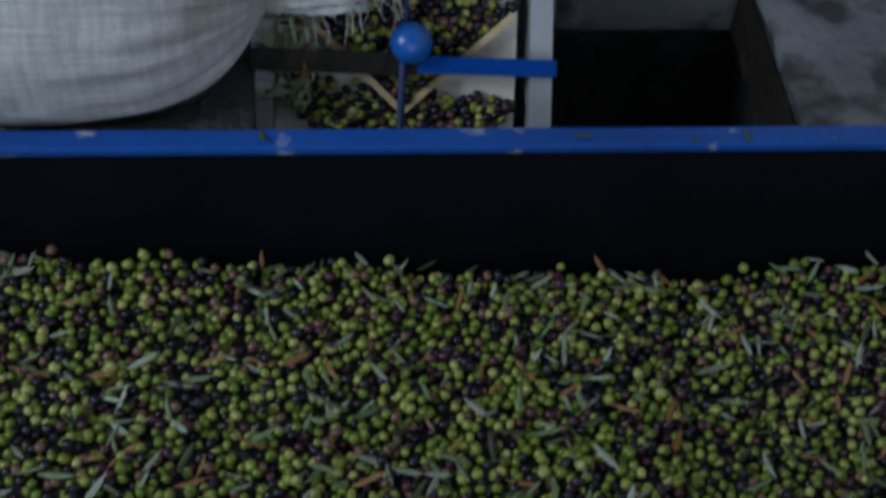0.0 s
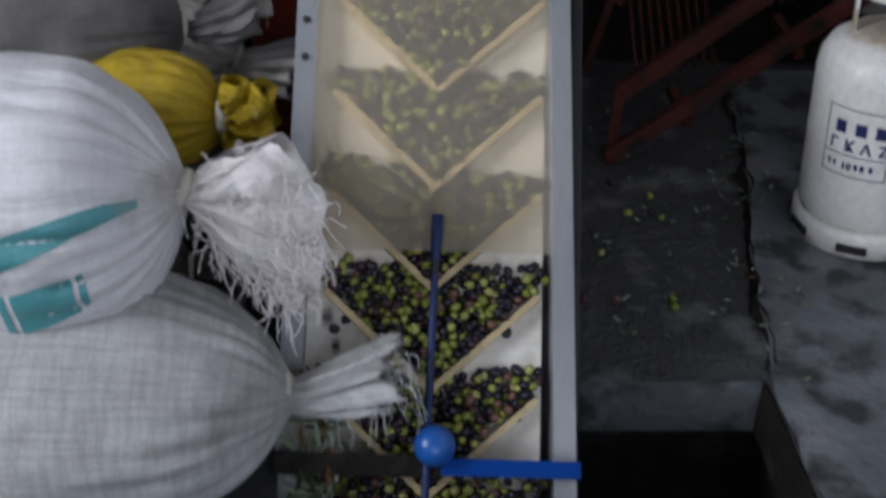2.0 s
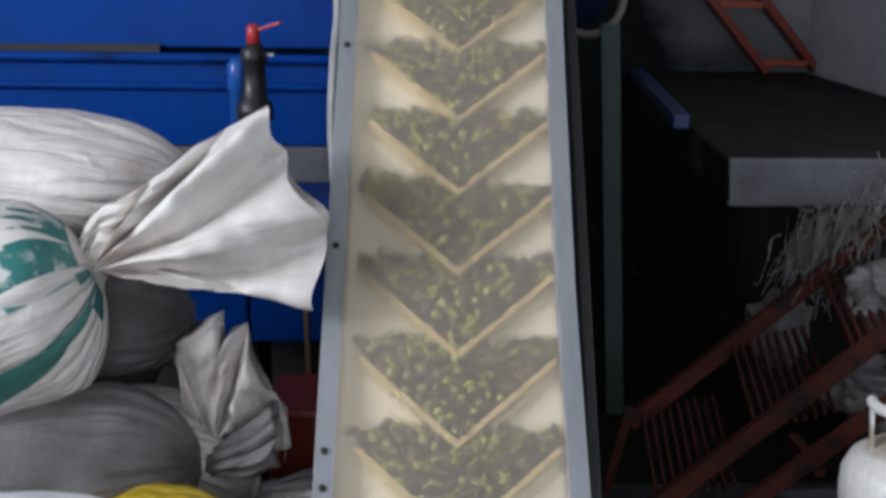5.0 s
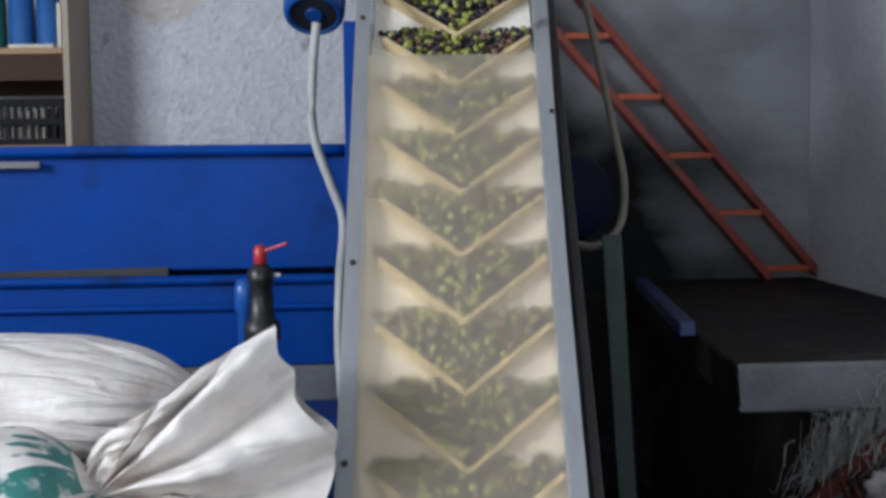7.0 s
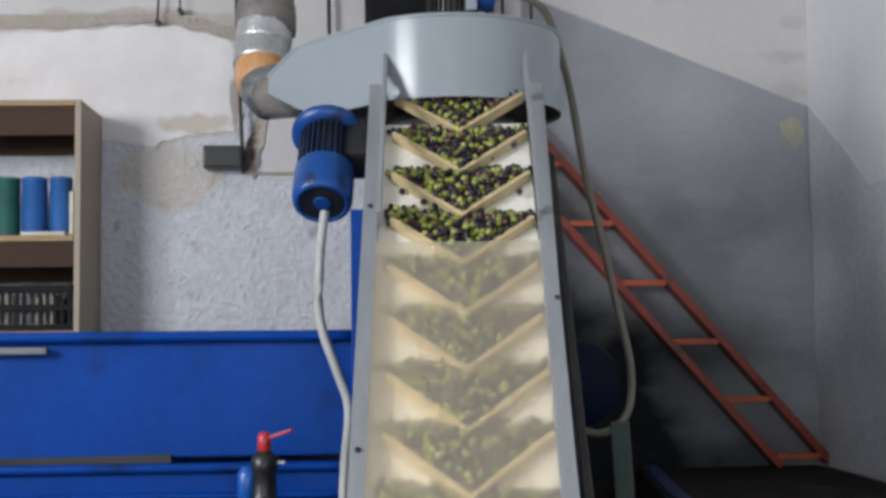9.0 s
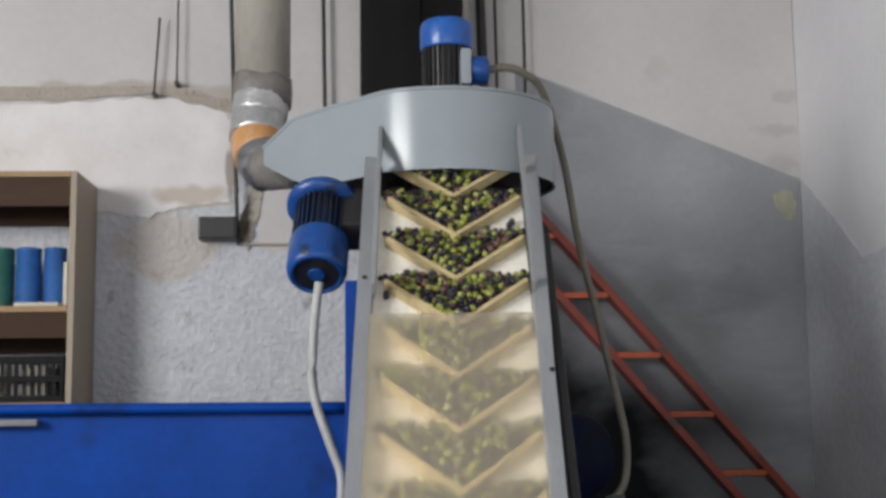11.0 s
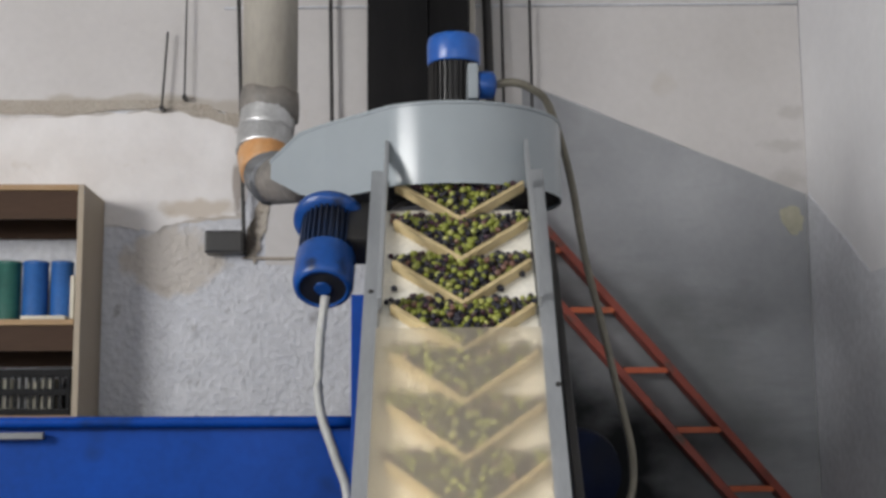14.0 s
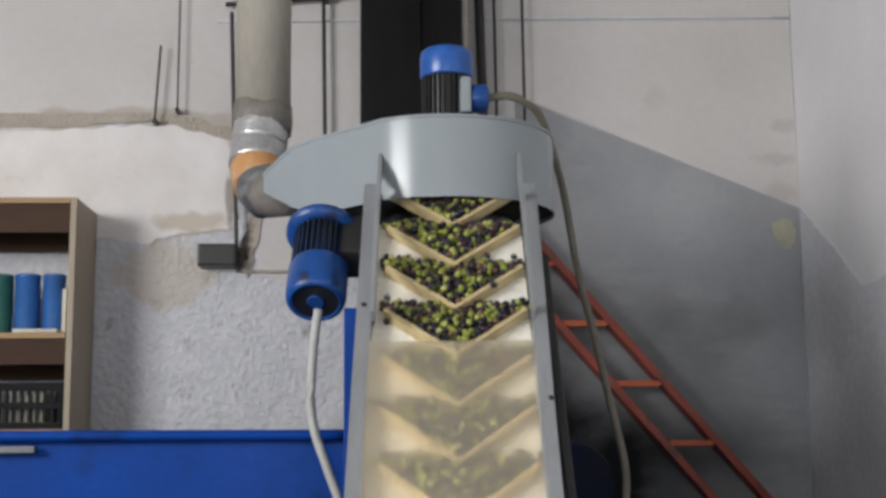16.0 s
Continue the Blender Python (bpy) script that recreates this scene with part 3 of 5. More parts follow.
landing = structure("landing", bm, [M_GRIME_SHADE, M_LIME], "raised dark concrete landing with a lime-washed front edge")
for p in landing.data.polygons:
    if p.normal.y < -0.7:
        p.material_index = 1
# Wall coloured near-black for the shade below the slab.
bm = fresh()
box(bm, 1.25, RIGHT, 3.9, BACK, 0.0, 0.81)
structure("landing_wall", bm, M_GRIME_SHADE, "supporting wall under the landing, near-black for its shade")

# ---- hopper ----
hopper = thing("receiving_hopper", pose(0.1, 1.4, 0), "blue steel receiving hopper sunk in the floor", "hopper")
hm = hopper.matrix_world.inverted()
bm = fresh()
for x0, x1, y0, y1 in ((HX0 - 0.05, HX1 + 0.05, HY1 - 0.012, HY1 + 0.032), (HX0 - 0.05, HX1 + 0.05, HY0 - 0.05, HY0), (HX0 - 0.05, HX0, HY0, HY1 - 0.012), (HX1, HX1 + 0.05, HY0, HY1 - 0.012)):
    box(bm, x0, x1, y0, y1, 0.032, 0.05, 0.006, hm)
part("rim", bm, M_BLUE_WORN, hopper, "worn blue painted rim")
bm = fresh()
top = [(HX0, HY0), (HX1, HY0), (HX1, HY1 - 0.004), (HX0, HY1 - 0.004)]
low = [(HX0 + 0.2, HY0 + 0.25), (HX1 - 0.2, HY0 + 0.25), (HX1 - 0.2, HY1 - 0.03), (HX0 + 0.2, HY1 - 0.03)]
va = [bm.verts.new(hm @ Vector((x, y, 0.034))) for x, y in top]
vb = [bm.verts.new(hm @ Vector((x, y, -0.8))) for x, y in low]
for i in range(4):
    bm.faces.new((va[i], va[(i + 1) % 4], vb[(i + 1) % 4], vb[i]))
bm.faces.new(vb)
part("inner_wall", bm, M_DARK, hopper, "dull steel inside, near-black for its shade")


def ico(sub):
    g = bmesh.new()
    bmesh.ops.create_icosphere(g, subdivisions=sub, radius=1)
    v = np.array([tuple(p.co) for p in g.verts])
    f = np.array([[p.index for p in t.verts] for t in g.faces])
    g.free()
    return v, f


ICO = ico(2)
ICO1 = ico(1)


def grains(places, rnd, size=0.0092, long=1.22, shape=None):
    """Many olives as one mesh: an egg shape at each place, turned at random."""
    v, f = shape or ICO1
    V, F = [], []
    for i, p in enumerate(places):
        q = Euler((rnd.uniform(0, 6.3), rnd.uniform(0, 6.3), rnd.uniform(0, 6.3))).to_matrix()
        s = size * rnd.uniform(0.82, 1.16)
        a = np.array(q)
        V.append((v * (s, s, s * long)) @ a.T + np.array(p))
        F.append(f + i * len(v))
    me = bpy.data.meshes.new("olives")
    me.from_pydata(np.concatenate(V).tolist(), [], np.concatenate(F).tolist())
    for p in me.polygons:
        p.use_smooth = True
    return me


def leaves(places, rnd, length=0.045, width=0.009):
    """Long narrow leaves, each folded along its rib."""
    V, F = [], []
    for p, tilt in places:
        m = Matrix.Translation(p) @ Euler((rnd.gauss(0, tilt), rnd.gauss(0, tilt), rnd.uniform(0, 6.3))).to_matrix().to_4x4()
        s = rnd.uniform(0.6, 1.25)
        b = len(V)
        for x, w, z in ((-0.5, 0.0, 0.0), (-0.2, 0.5, 0.0), (0.2, 0.45, 0.002), (0.5, 0.0, 0.006), (-0.2, -0.5, 0.0), (0.2, -0.45, 0.002), (0.0, 0.0, 0.003)):
            V.append(tuple(m @ Vector((x * length * s, w * width * s, z))))
        F += [(b, b + 1, b + 6), (b + 1, b + 2, b + 6), (b + 2, b + 3, b + 6), (b, b + 6, b + 4), (b + 4, b + 6, b + 5), (b + 5, b + 6, b + 3)]
    me = bpy.data.meshes.new("leaves")
    me.from_pydata(V, [], F)
    return me


def pile_height(x, y):
    edge = 0.035 * math.sin(x * 3.3 + 2.6) + 0.02 * math.sin(x * 8 + 1)
    h = -0.215 + edge * (0.3 + 0.7 * min(1, max(0, (y - 0.9) / 0.45))) + 0.05 * math.sin(x * 2.2 + y * 3) * 0.5
    h += 0.05 * math.exp(-((x - 0.42) / 0.17) ** 2) + 0.025 * math.exp(-((x + 0.36) / 0.15) ** 2)
    return h - max(0, 0.7 - y) * 0.25 + 0.012 * noise.noise((x * 9, y * 9, 0.3))


rnd = random.Random(11)
spots = []
step = 0.0172
for j in range(int((HY1 - 0.04 - 0.62) / step)):
    for i in range(int((HX1 - HX0 - 0.1) / step)):
        x = HX0 + 0.05 + (i + 0.5 * (j % 2)) * step + rnd.uniform(-0.006, 0.006)
        y = 0.62 + j * step + rnd.uniform(-0.006, 0.006)
        spots.append((x, y, pile_height(x, y) + rnd.uniform(-0.008, 0.008)))
for k in range(1100):
    x, y = rnd.uniform(HX0 + 0.05, HX1 - 0.05), rnd.uniform(0.65, HY1 - 0.04)
    spots.append((x, y, pile_height(x, y) + rnd.uniform(0.008, 0.018)))
ob = new("olive_heap", grains(spots, rnd))
ob.data.materials.append(M_OLIVE)
tagged(ob, "heap of green, purple and black olives in the hopper", "olives", kind="stuff")
# Black sheet just under the olives, painted as the shade between them.
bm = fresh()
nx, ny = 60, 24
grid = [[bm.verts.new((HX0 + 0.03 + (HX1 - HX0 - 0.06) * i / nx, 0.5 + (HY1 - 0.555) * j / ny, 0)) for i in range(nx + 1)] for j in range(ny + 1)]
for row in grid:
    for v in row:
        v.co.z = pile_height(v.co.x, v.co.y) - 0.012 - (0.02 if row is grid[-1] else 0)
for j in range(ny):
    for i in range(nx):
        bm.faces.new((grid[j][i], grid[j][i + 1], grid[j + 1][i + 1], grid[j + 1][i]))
tagged(part("olive_gap_shade", bm, M_BLACK, None, "black sheet for the shade between the heaped olives"), kind="stuff", category="olives")
lv = []
for k in range(900):
    x, y = rnd.uniform(HX0 + 0.05, HX1 - 0.05), rnd.uniform(0.65, HY1 - 0.04)
    lv.append(((x, y, pile_height(x, y) + rnd.uniform(0.012, 0.024)), 0.35))
ob = new("olive_leaves", leaves(lv, rnd, 0.05, 0.009))
ob.data.materials.append(M_LEAF)
tagged(ob, "narrow grey-green olive leaves scattered over the heap", "leaves", kind="stuff")

# ---- elevator ----
AX_L, AX_B = Vector((0.99865, -0.05195, 0.0)), Vector((0.03519, 0.67649, 0.73561))
AX_N = AX_L.cross(AX_B)
BASE = Vector((0.2002, 3.0441, 1.5326))
ELEV = Matrix((AX_L, AX_B, AX_N)).transposed().to_4x4()
ELEV.translation = BASE
S0, S1 = -2.20, 0.84          # pulley centres along the run
BN, PR = -0.035, 0.07         # the belt's carrying side and the pulleys' radius
elevator = thing("inclined_elevator", ELEV, "inclined cleated belt elevator with grey steel sides", "elevator")
bm = fresh()
ring = []
for k in range(9):
    a = math.pi * k / 8
    ring.append((S1 + PR * math.sin(a), BN - PR + PR * math.cos(a)))
for k in range(9):
    a = math.pi + math.pi * k / 8
    ring.append((S0 + PR * math.sin(a), BN - PR + PR * math.cos(a)))
va = [bm.verts.new((-0.2135, s, n)) for s, n in ring]
vb = [bm.verts.new((0.206, s, n)) for s, n in ring]
for i in range(len(ring)):
    j = (i + 1) % len(ring)
    bm.faces.new((va[i], va[j], vb[j], vb[i]))
part("belt", bm, M_BELT, elevator, "cream food-grade belt")
BOW = [(-2.27, 0.016), (-1.5, -0.002), (-0.95, -0.015), (-0.4, -0.015), (0.1, -0.011), (0.55, -0.003), (1.0, 0.004)]


def bowed(x, s):
    """The far side of the casing is a little bent: its offset at s along the run."""
    if x < 0:
        return x
    for (s0, d0), (s1, d1) in zip(BOW, BOW[1:]):
        if s <= s1:
            return x + d0 + (d1 - d0) * max(0.0, (s - s0) / (s1 - s0))
    return x + BOW[-1][1]


for name, sx in (("side_rail", -1), ("side_rail", 1)):
    bm = fresh()
    prof = [(0.214, -0.16), (0.250, -0.16), (0.250, -0.155), (0.218, -0.155), (0.218, 0.006), (0.248, 0.006), (0.248, -0.03), (0.253, -0.03), (0.253, 0.012), (0.214, 0.012)]
    ends = [[bm.verts.new((bowed(sx * x, s), s, z)) for x, z in prof] for s, d in BOW]
    for e0, e1 in zip(ends, ends[1:]):
        for i in range(len(prof)):
            j = (i + 1) % len(prof)
            bm.faces.new((e0[i], e0[j], e1[j], e1[i]))
    for e in (ends[0], ends[-1]):
        bm.faces.new(e)
    rail = part(name, bm, M_GALV, elevator, "galvanised steel channel")
    for k, s in enumerate((-1.36, -1.29, -0.86, -0.36, 0.45) if sx < 0 else (0.1,)):
        bm = fresh()
        lathe(bm, [(0.007, -0.004), (0.007, 0.003), (0.004, 0.005)], Matrix.Translation((sx * 0.235, s, 0.013)), 8)
        part("bolt", bm, M_BLACK, rail)
    bm = fresh()
    box(bm, min(sx * 0.200, sx * 0.212), max(sx * 0.200, sx * 0.212), 0.34, 1.05, 0.05, 0.088, 0.002)
    for s in (0.4, 0.9):
        box(bm, min(sx * 0.208, sx * 0.211), max(sx * 0.208, sx * 0.211), s, s + 0.03, -0.02, 0.056)
    part("guard_strip", bm, M_GALV, elevator, "thin steel guard strip")
    if sx > 0:
        bm = fresh()
        box(bm, 0.256, 0.278, -2.0, 0.75, -0.14, -0.06, 0.004)
        part("frame_beam", bm, M_BLACK, elevator, "dark steel beam along the side")
bm = fresh()
box(bm, -0.212, 0.212, -2.27, 0.85, -0.185, -0.178)
part("bottom_pan", bm, M_GALV, elevator)
bm = fresh()
edge_s = [-1.708, -1.5, -0.95, -0.4, 0.1, 0.303]
for z in (0.014, 0.017):
    row = [(bm.verts.new((-0.216, s, z)), bm.verts.new((bowed(0.214, s), s, z))) for s in edge_s]
    for a, b in zip(row, row[1:]):
        bm.faces.new((a[0], a[1], b[1], b[0]))
bm.verts.ensure_lookup_table()
n_row = 2 * len(edge_s)
rim = [2 * i for i in range(len(edge_s))] + [2 * i + 1 for i in reversed(range(len(edge_s)))]
for i, j in zip(rim, rim[1:] + rim[:1]):
    bm.faces.new((bm.verts[i], bm.verts[j], bm.verts[j + n_row], bm.verts[i + n_row]))
part("cover_sheet", bm, M_COVER, elevator, "milky translucent plastic cover sheet").visible_shadow = False
for s in (S0, S1):
    bm = fresh()
    lathe(bm, [(0.02, -0.24), (0.02, -0.205), (PR - 0.003, -0.205), (PR - 0.003, 0.205), (0.02, 0.205), (0.02, 0.24)],
          Matrix.Translation((0, s, BN - PR)) @ pose(0, 0, 0, 0, 90, 0), 20)
    part("pulley", bm, M_BLACK, elevator)
bm = fresh()
box(bm, -0.24, 0.24, 0.45, 0.95, -0.52, -0.19, 0.006)
part("discharge_chute", bm, M_BLACK, elevator, "dark closed discharge chute behind the belt head")
# Unseen panel added under the belt to keep window light off the floor beyond.
bm = fresh()
for sx in (1,):
    q = [(0.225, s, -0.186) for s in (-1.9, 0.35)]
    low_pts = [ELEV.inverted() @ Vector(((ELEV @ Vector(p)).x, (ELEV @ Vector(p)).y, 0.0)) for p in q]
    vs = [bm.verts.new(p) for p in (q[0], q[1], low_pts[1], low_pts[0])]
    vt = [bm.verts.new(Vector(v.co) + Vector((0.004, 0, 0))) for v in vs]
    bm.faces.new(vs)
    bm.faces.new(vt[::-1])
    for i in range(4):
        bm.faces.new((vs[i], vs[(i + 1) % 4], vt[(i + 1) % 4], vt[i]))
part("light_block_panel", bm, M_BLACK, elevator, "black panel added under the elevator to block light")
# tension bar with knob and rod over the foot
bm = fresh()
box(bm, 0.03, 0.268, -2.098, -2.068, 0.014, 0.05, 0.004)
part("cross_bar", bm, M_BLUE, elevator, "blue painted cross bar")
bm = fresh()
box(bm, -0.25, 0.029, -2.102, -2.064, 0.012, 0.048, 0.004)
part("cross_bar", bm, M_GRIME_SHADE, elevator, "cross bar end caked with dark grime")
bm = fresh()
tube(bm, [(0.004, -2.24, 0.045), (0.006, -2.0, 0.055), (0.012, -1.652, 0.06)], lambda t: 0.007 if t < 0.84 else 0.0105)
part("screw_rod", bm, M_ROD, elevator, "blue painted screw rod")
bm = fresh()
lathe(bm, [(0.012, 0.03), (0.03, 0.05), (0.036, 0.065), (0.033, 0.082), (0.02, 0.095), (0.006, 0.099)], Matrix.Translation((0.018, -2.048, 0.0)), 20)
part("knob", bm, M_MOTOR, elevator, "round glossy blue knob", True)

PITCH, SPEED, PHASE = 0.181, 0.2885, -0.001
ARM = 0.176
SIDE = 0.008


def v_shape(bm, z0, z1, thick=0.012, half=0.192, rise=ARM):
    for sx in (-1, 1):
        a, b = Vector((0, 0, 0)), Vector((sx * half, rise, 0))
        m = Matrix.Translation(a)
        d = (b - a).normalized()
        n = Vector((-d.y, d.x, 0)) * (1 if sx > 0 else -1)
        q = [a, b, b + n * thick, a + Vector((0, thick / abs(n.y), 0))]
        lo = [bm.verts.new((p.x, p.y, z0)) for p in q]
        hi = [bm.verts.new((p.x, p.y, z1)) for p in q]
        for i in range(4):
            j = (i + 1) % 4
            bm.faces.new((lo[i], lo[j], hi[j], hi[i]))
        bm.faces.new(lo)
        bm.faces.new(hi)
    return bm


CLEAT_MESH = mesh_of(v_shape(fresh(), 0.001, 0.034), M_CLEAT)


def load_mesh(seed):
    """Olives heaped in the V of a cleat, deepest at its point."""
    rnd = random.Random(seed)
    places, step = [], 0.0155
    for layer in range(3):
        for j in range(18):
            for i in range(27):
                x = -0.202 + (i + 0.5 * ((j + layer) % 2)) * step + rnd.uniform(-0.005, 0.005)
                y = 0.016 + j * step * 0.9 + rnd.uniform(-0.005, 0.005)
                lo = abs(x) * ARM / 0.192 + 0.02
                hi = ARM + 0.056 + 0.02 * noise.noise((x * 14, seed * 3.1, layer)) - 0.028 * layer
                if abs(x) < 0.203 and lo < y < hi and rnd.random() < (0.92, 0.8, 0.6)[layer]:
                    places.append((x, y, 0.01 + 0.0125 * layer + rnd.uniform(-0.003, 0.004)))
    for k in range(7):
        places.append((rnd.uniform(-0.18, 0.18), rnd.uniform(0.19, 0.21), 0.01))
    me = grains(places, rnd, 0.0092, 1.2, ICO1)
    me.materials.append(M_OLIVE_RIPE)
    return me


LOADS = [load_mesh(s) for s in range(5)]
LOOP_RUN = S1 - S0
LOOP = 2 * LOOP_RUN + 2 * math.pi * PR


def on_loop(d):
    """The pose on the belt loop, d metres along it from the foot of the carrying side, in the elevator's space."""
    d %= LOOP
    if d <= LOOP_RUN:
        return Matrix.Translation((SIDE, S0 + d, BN))
    d -= LOOP_RUN
    if d <= math.pi * PR:
        a = d / PR
        return Matrix.Translation((SIDE, S1, BN - PR)) @ pose(0, 0, 0, -math.degrees(a)) @ Matrix.Translation((0, 0, PR))
    d -= math.pi * PR
    if d <= LOOP_RUN:
        return Matrix.Translation((SIDE, S1 - d, BN - 2 * PR)) @ pose(0, 0, 0, -180)
    d -= LOOP_RUN
    a = math.pi + d / PR
    return Matrix.Translation((SIDE, S0, BN - PR)) @ pose(0, 0, 0, -math.degrees(a)) @ Matrix.Translation((0, 0, PR))


CHUTE = Matrix.Translation((0, 0.62, -0.36)) @ pose(0, 0, 0, -180)
CLEATS, HEAPS = [], []
n_cleats = round(LOOP / PITCH)
first = (PHASE - S0) % PITCH
for k in range(n_cleats):
    ob = new("cleat", CLEAT_MESH)
    ob.parent = elevator
    CLEATS.append((ob, first + k * PITCH))
# the olives that each cleat carries: picked up at the foot, dropped into the hood at the head
k0 = -int(16.5 * SPEED / PITCH)
k1 = int((1.0 - (S0 + first)) / PITCH)
for k in range(k0, k1 + 1):
    ob = new("carried_olives", LOADS[k % 5])
    tagged(ob, "small load of green and black olives on the belt", "olives", "loads on the belt", "stuff")
    HEAPS.append((ob, first + k * PITCH))

# ---- fan hood, duct and motors ----
hood = thing("fan_hood", pose(0.235, 3.985, 2.222), "grey painted sheet-metal fan hood with an outlet to a duct", "fan hood")
bm = fresh()
plan = []
for k in range(33):
    a = radians(-125 + 305 * k / 32)
    plan.append((0.35 * math.cos(a), 0.35 * math.sin(a)))
plan += [(-0.38, 0.28), (-0.53, 0.24), (-0.585, 0.12), (-0.485, 0.02), (-0.40, -0.06)]
n_round = 32
feet = [0.0] * (n_round + 2) + [0.10, 0.105, 0.035, 0.0]
tops = [0.245] * (n_round + 2) + [0.16, 0.165, 0.235, 0.245]


def band(bm, k, z0, z1, smooth):
    """The upright sheet round the plan, k times its size."""
    lo = [bm.verts.new((x * k, y * k, z)) for (x, y), z in zip(plan, z0)]
    hi = [bm.verts.new((x * k, y * k, z)) for (x, y), z in zip(plan, z1)]
    for i in range(len(plan)):
        j = (i + 1) % len(plan)
        bm.faces.new((lo[i], lo[j], hi[j], hi[i])).smooth = smooth and i < n_round
    return lo, hi


bm = fresh()
band(bm, 1.0, feet, tops, True)
part("shell", bm, M_SHEET, hood, "grey painted sheet metal")
bm = fresh()
bm.faces.new([bm.verts.new((x, y, z)) for (x, y), z in zip(plan, tops)])
bmesh.ops.triangulate(bm, faces=bm.faces)
part("top_plate", bm, M_SHEET, hood)
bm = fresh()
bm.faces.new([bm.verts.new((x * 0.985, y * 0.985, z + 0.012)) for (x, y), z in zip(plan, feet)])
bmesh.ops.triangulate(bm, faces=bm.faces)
part("underside", bm, M_GRIME_SHADE, hood, "near-black underside")
bm = fresh()
lo, hi = band(bm, 1.008, [z - 0.007 for z in tops], [z + 0.003 for z in tops], True)
li, hi2 = band(bm, 0.99, [z - 0.007 for z in tops], [z + 0.003 for z in tops], True)
for i in range(len(plan)):
    j = (i + 1) % len(plan)
    bm.faces.new((hi[i], hi[j], hi2[j], hi2[i]))
    bm.faces.new((lo[i], lo[j], li[j], li[i]))
part("seam", bm, M_SHEET, hood, "folded seam along the upper edge")
bm = fresh()
lathe(bm, [(0.2, -0.02), (0.2, 0.0)], Matrix.Translation((0, 0, -0.012)), 32)
part("inlet_ring", bm, M_BLACK, hood, "dark inlet under the hood")

duct = thing("exhaust_duct", pose(-0.39, 4.5, 2.68), "beige exhaust duct rising from a taped elbow", "duct")
bm = fresh()
lathe(bm, [(0.1, 0.0), (0.1, 2.0)], None, 28)
part("pipe", bm, M_DUCT, duct)
bm = fresh()
lathe(bm, [(0.103, -0.055), (0.106, -0.03), (0.107, 0.0), (0.104, 0.045)], None, 40)
for v in bm.verts:
    v.co.z += 0.022 * noise.noise(v.co * 16)
part("collar", bm, M_BAND_DARK, duct, "dark grey collar")
elbow_line = [(0.14, -0.31, -0.335), (0.037, -0.17, -0.312), (0.008, -0.12, -0.275), (-0.014, -0.06, -0.195), (-0.010, -0.025, -0.11), (0.0, 0.0, 0.0)]
for k, m in enumerate((M_BAND_DARK, M_BAND_STEEL, M_BAND_RUST, M_BAND_SILVER, M_BAND_SILVER)):
    bm = fresh()
    tube(bm, [tuple(Vector(p)) for p in elbow_line[k:k + 2]], (0.082, 0.092, 0.095, 0.099, 0.1)[k], 24, 0, 5)
    for v in bm.verts:
        v.co *= 1 + 0.02 * noise.noise(v.co * 40)
    part("elbow_band", bm, m, duct, ("dark band", "dull steel band", "rust orange tape", "crinkled silver tape", "crinkled silver tape")[k], True)


def motor(name, m, label, body=0.084, length=0.31, cowl_at=0.56, paint=None, fins=None):
    """An electric motor along z: flange, finned body, fan cowl."""
    ob = thing(name, m, label, "motor", "electric motors")
    bm = fresh()
    lathe(bm, [(0.045, -0.03), (0.045, 0.0), (body * 1.3, 0.0), (body * 1.3, 0.022), (body * 0.9, 0.03)], None, 28)
    part("flange", bm, paint or M_MOTOR, ob)
    bm = fresh()
    star = []
    for k in range(30):
        for da, r in ((0, 0.84), (0.32, 0.84), (0.36, 1.0), (0.64, 1.0), (0.68, 0.84)):
            a = 2 * math.pi * (k + da) / 30
            star.append((body * r * math.cos(a), body * r * math.sin(a)))
    lo = [bm.verts.new((x, y, 0.028)) for x, y in star]
    hi = [bm.verts.new((x, y, length * (cowl_at + 0.04))) for x, y in star]
    for i in range(len(star)):
        j = (i + 1) % len(star)
        bm.faces.new((lo[i], lo[j], hi[j], hi[i]))
    bm.faces.new(lo[::-1])
    bm.faces.new(hi)
    part("finned_body", bm, fins or M_BLACK, ob, "dark finned motor body")
    bm = fresh()
    lathe(bm, [(body * 1.02, length * cowl_at), (body * 1.05, length * (cowl_at + 0.02)), (body * 1.05, length * 0.92), (body * 1.0, length * 0.975), (body * 0.90, length), (body * 0.82, length), (body * 0.80, length * 0.975)], None, 28)
    cowl = part("fan_cowl", bm, paint or M_MOTOR, ob, "glossy blue fan cowl")
    bm = fresh()
    lathe(bm, [(body * 0.80, length * 0.97), (body * 0.80, length * 0.979)], None, 24)
    part("grille", bm, M_BLACK, cowl, "dark air grille")
    bm = fresh()
    lathe(bm, [(body * 0.30, length * 0.979), (body * 0.28, length * 0.998)], None, 16)
    part("centre_cap", bm, paint or M_MOTOR, cowl)
    return ob


down = Vector((-0.04, -0.62, -0.78)).to_track_quat("Z", "Y").to_matrix().to_4x4()
gear_motor = motor("gear_motor", Matrix.Translation((-0.146, 3.83, 2.152)) @ down, "blue electric gear motor hanging beside the belt head", paint=M_MOTORDIRTY, fins=M_FINS)
bm = fresh()
box(bm, -0.035, 0.045, -0.115, -0.06, -0.05, 0.012, 0.01)
part("terminal_cap", bm, M_GREENSTEEL, gear_motor, "square dull grey cap")
bm = fresh()
box(bm, 0.04, 0.135, -0.06, 0.05, -0.02, 0.15, 0.014)
part("gearbox", bm, M_BLACK, gear_motor, "black gearbox")
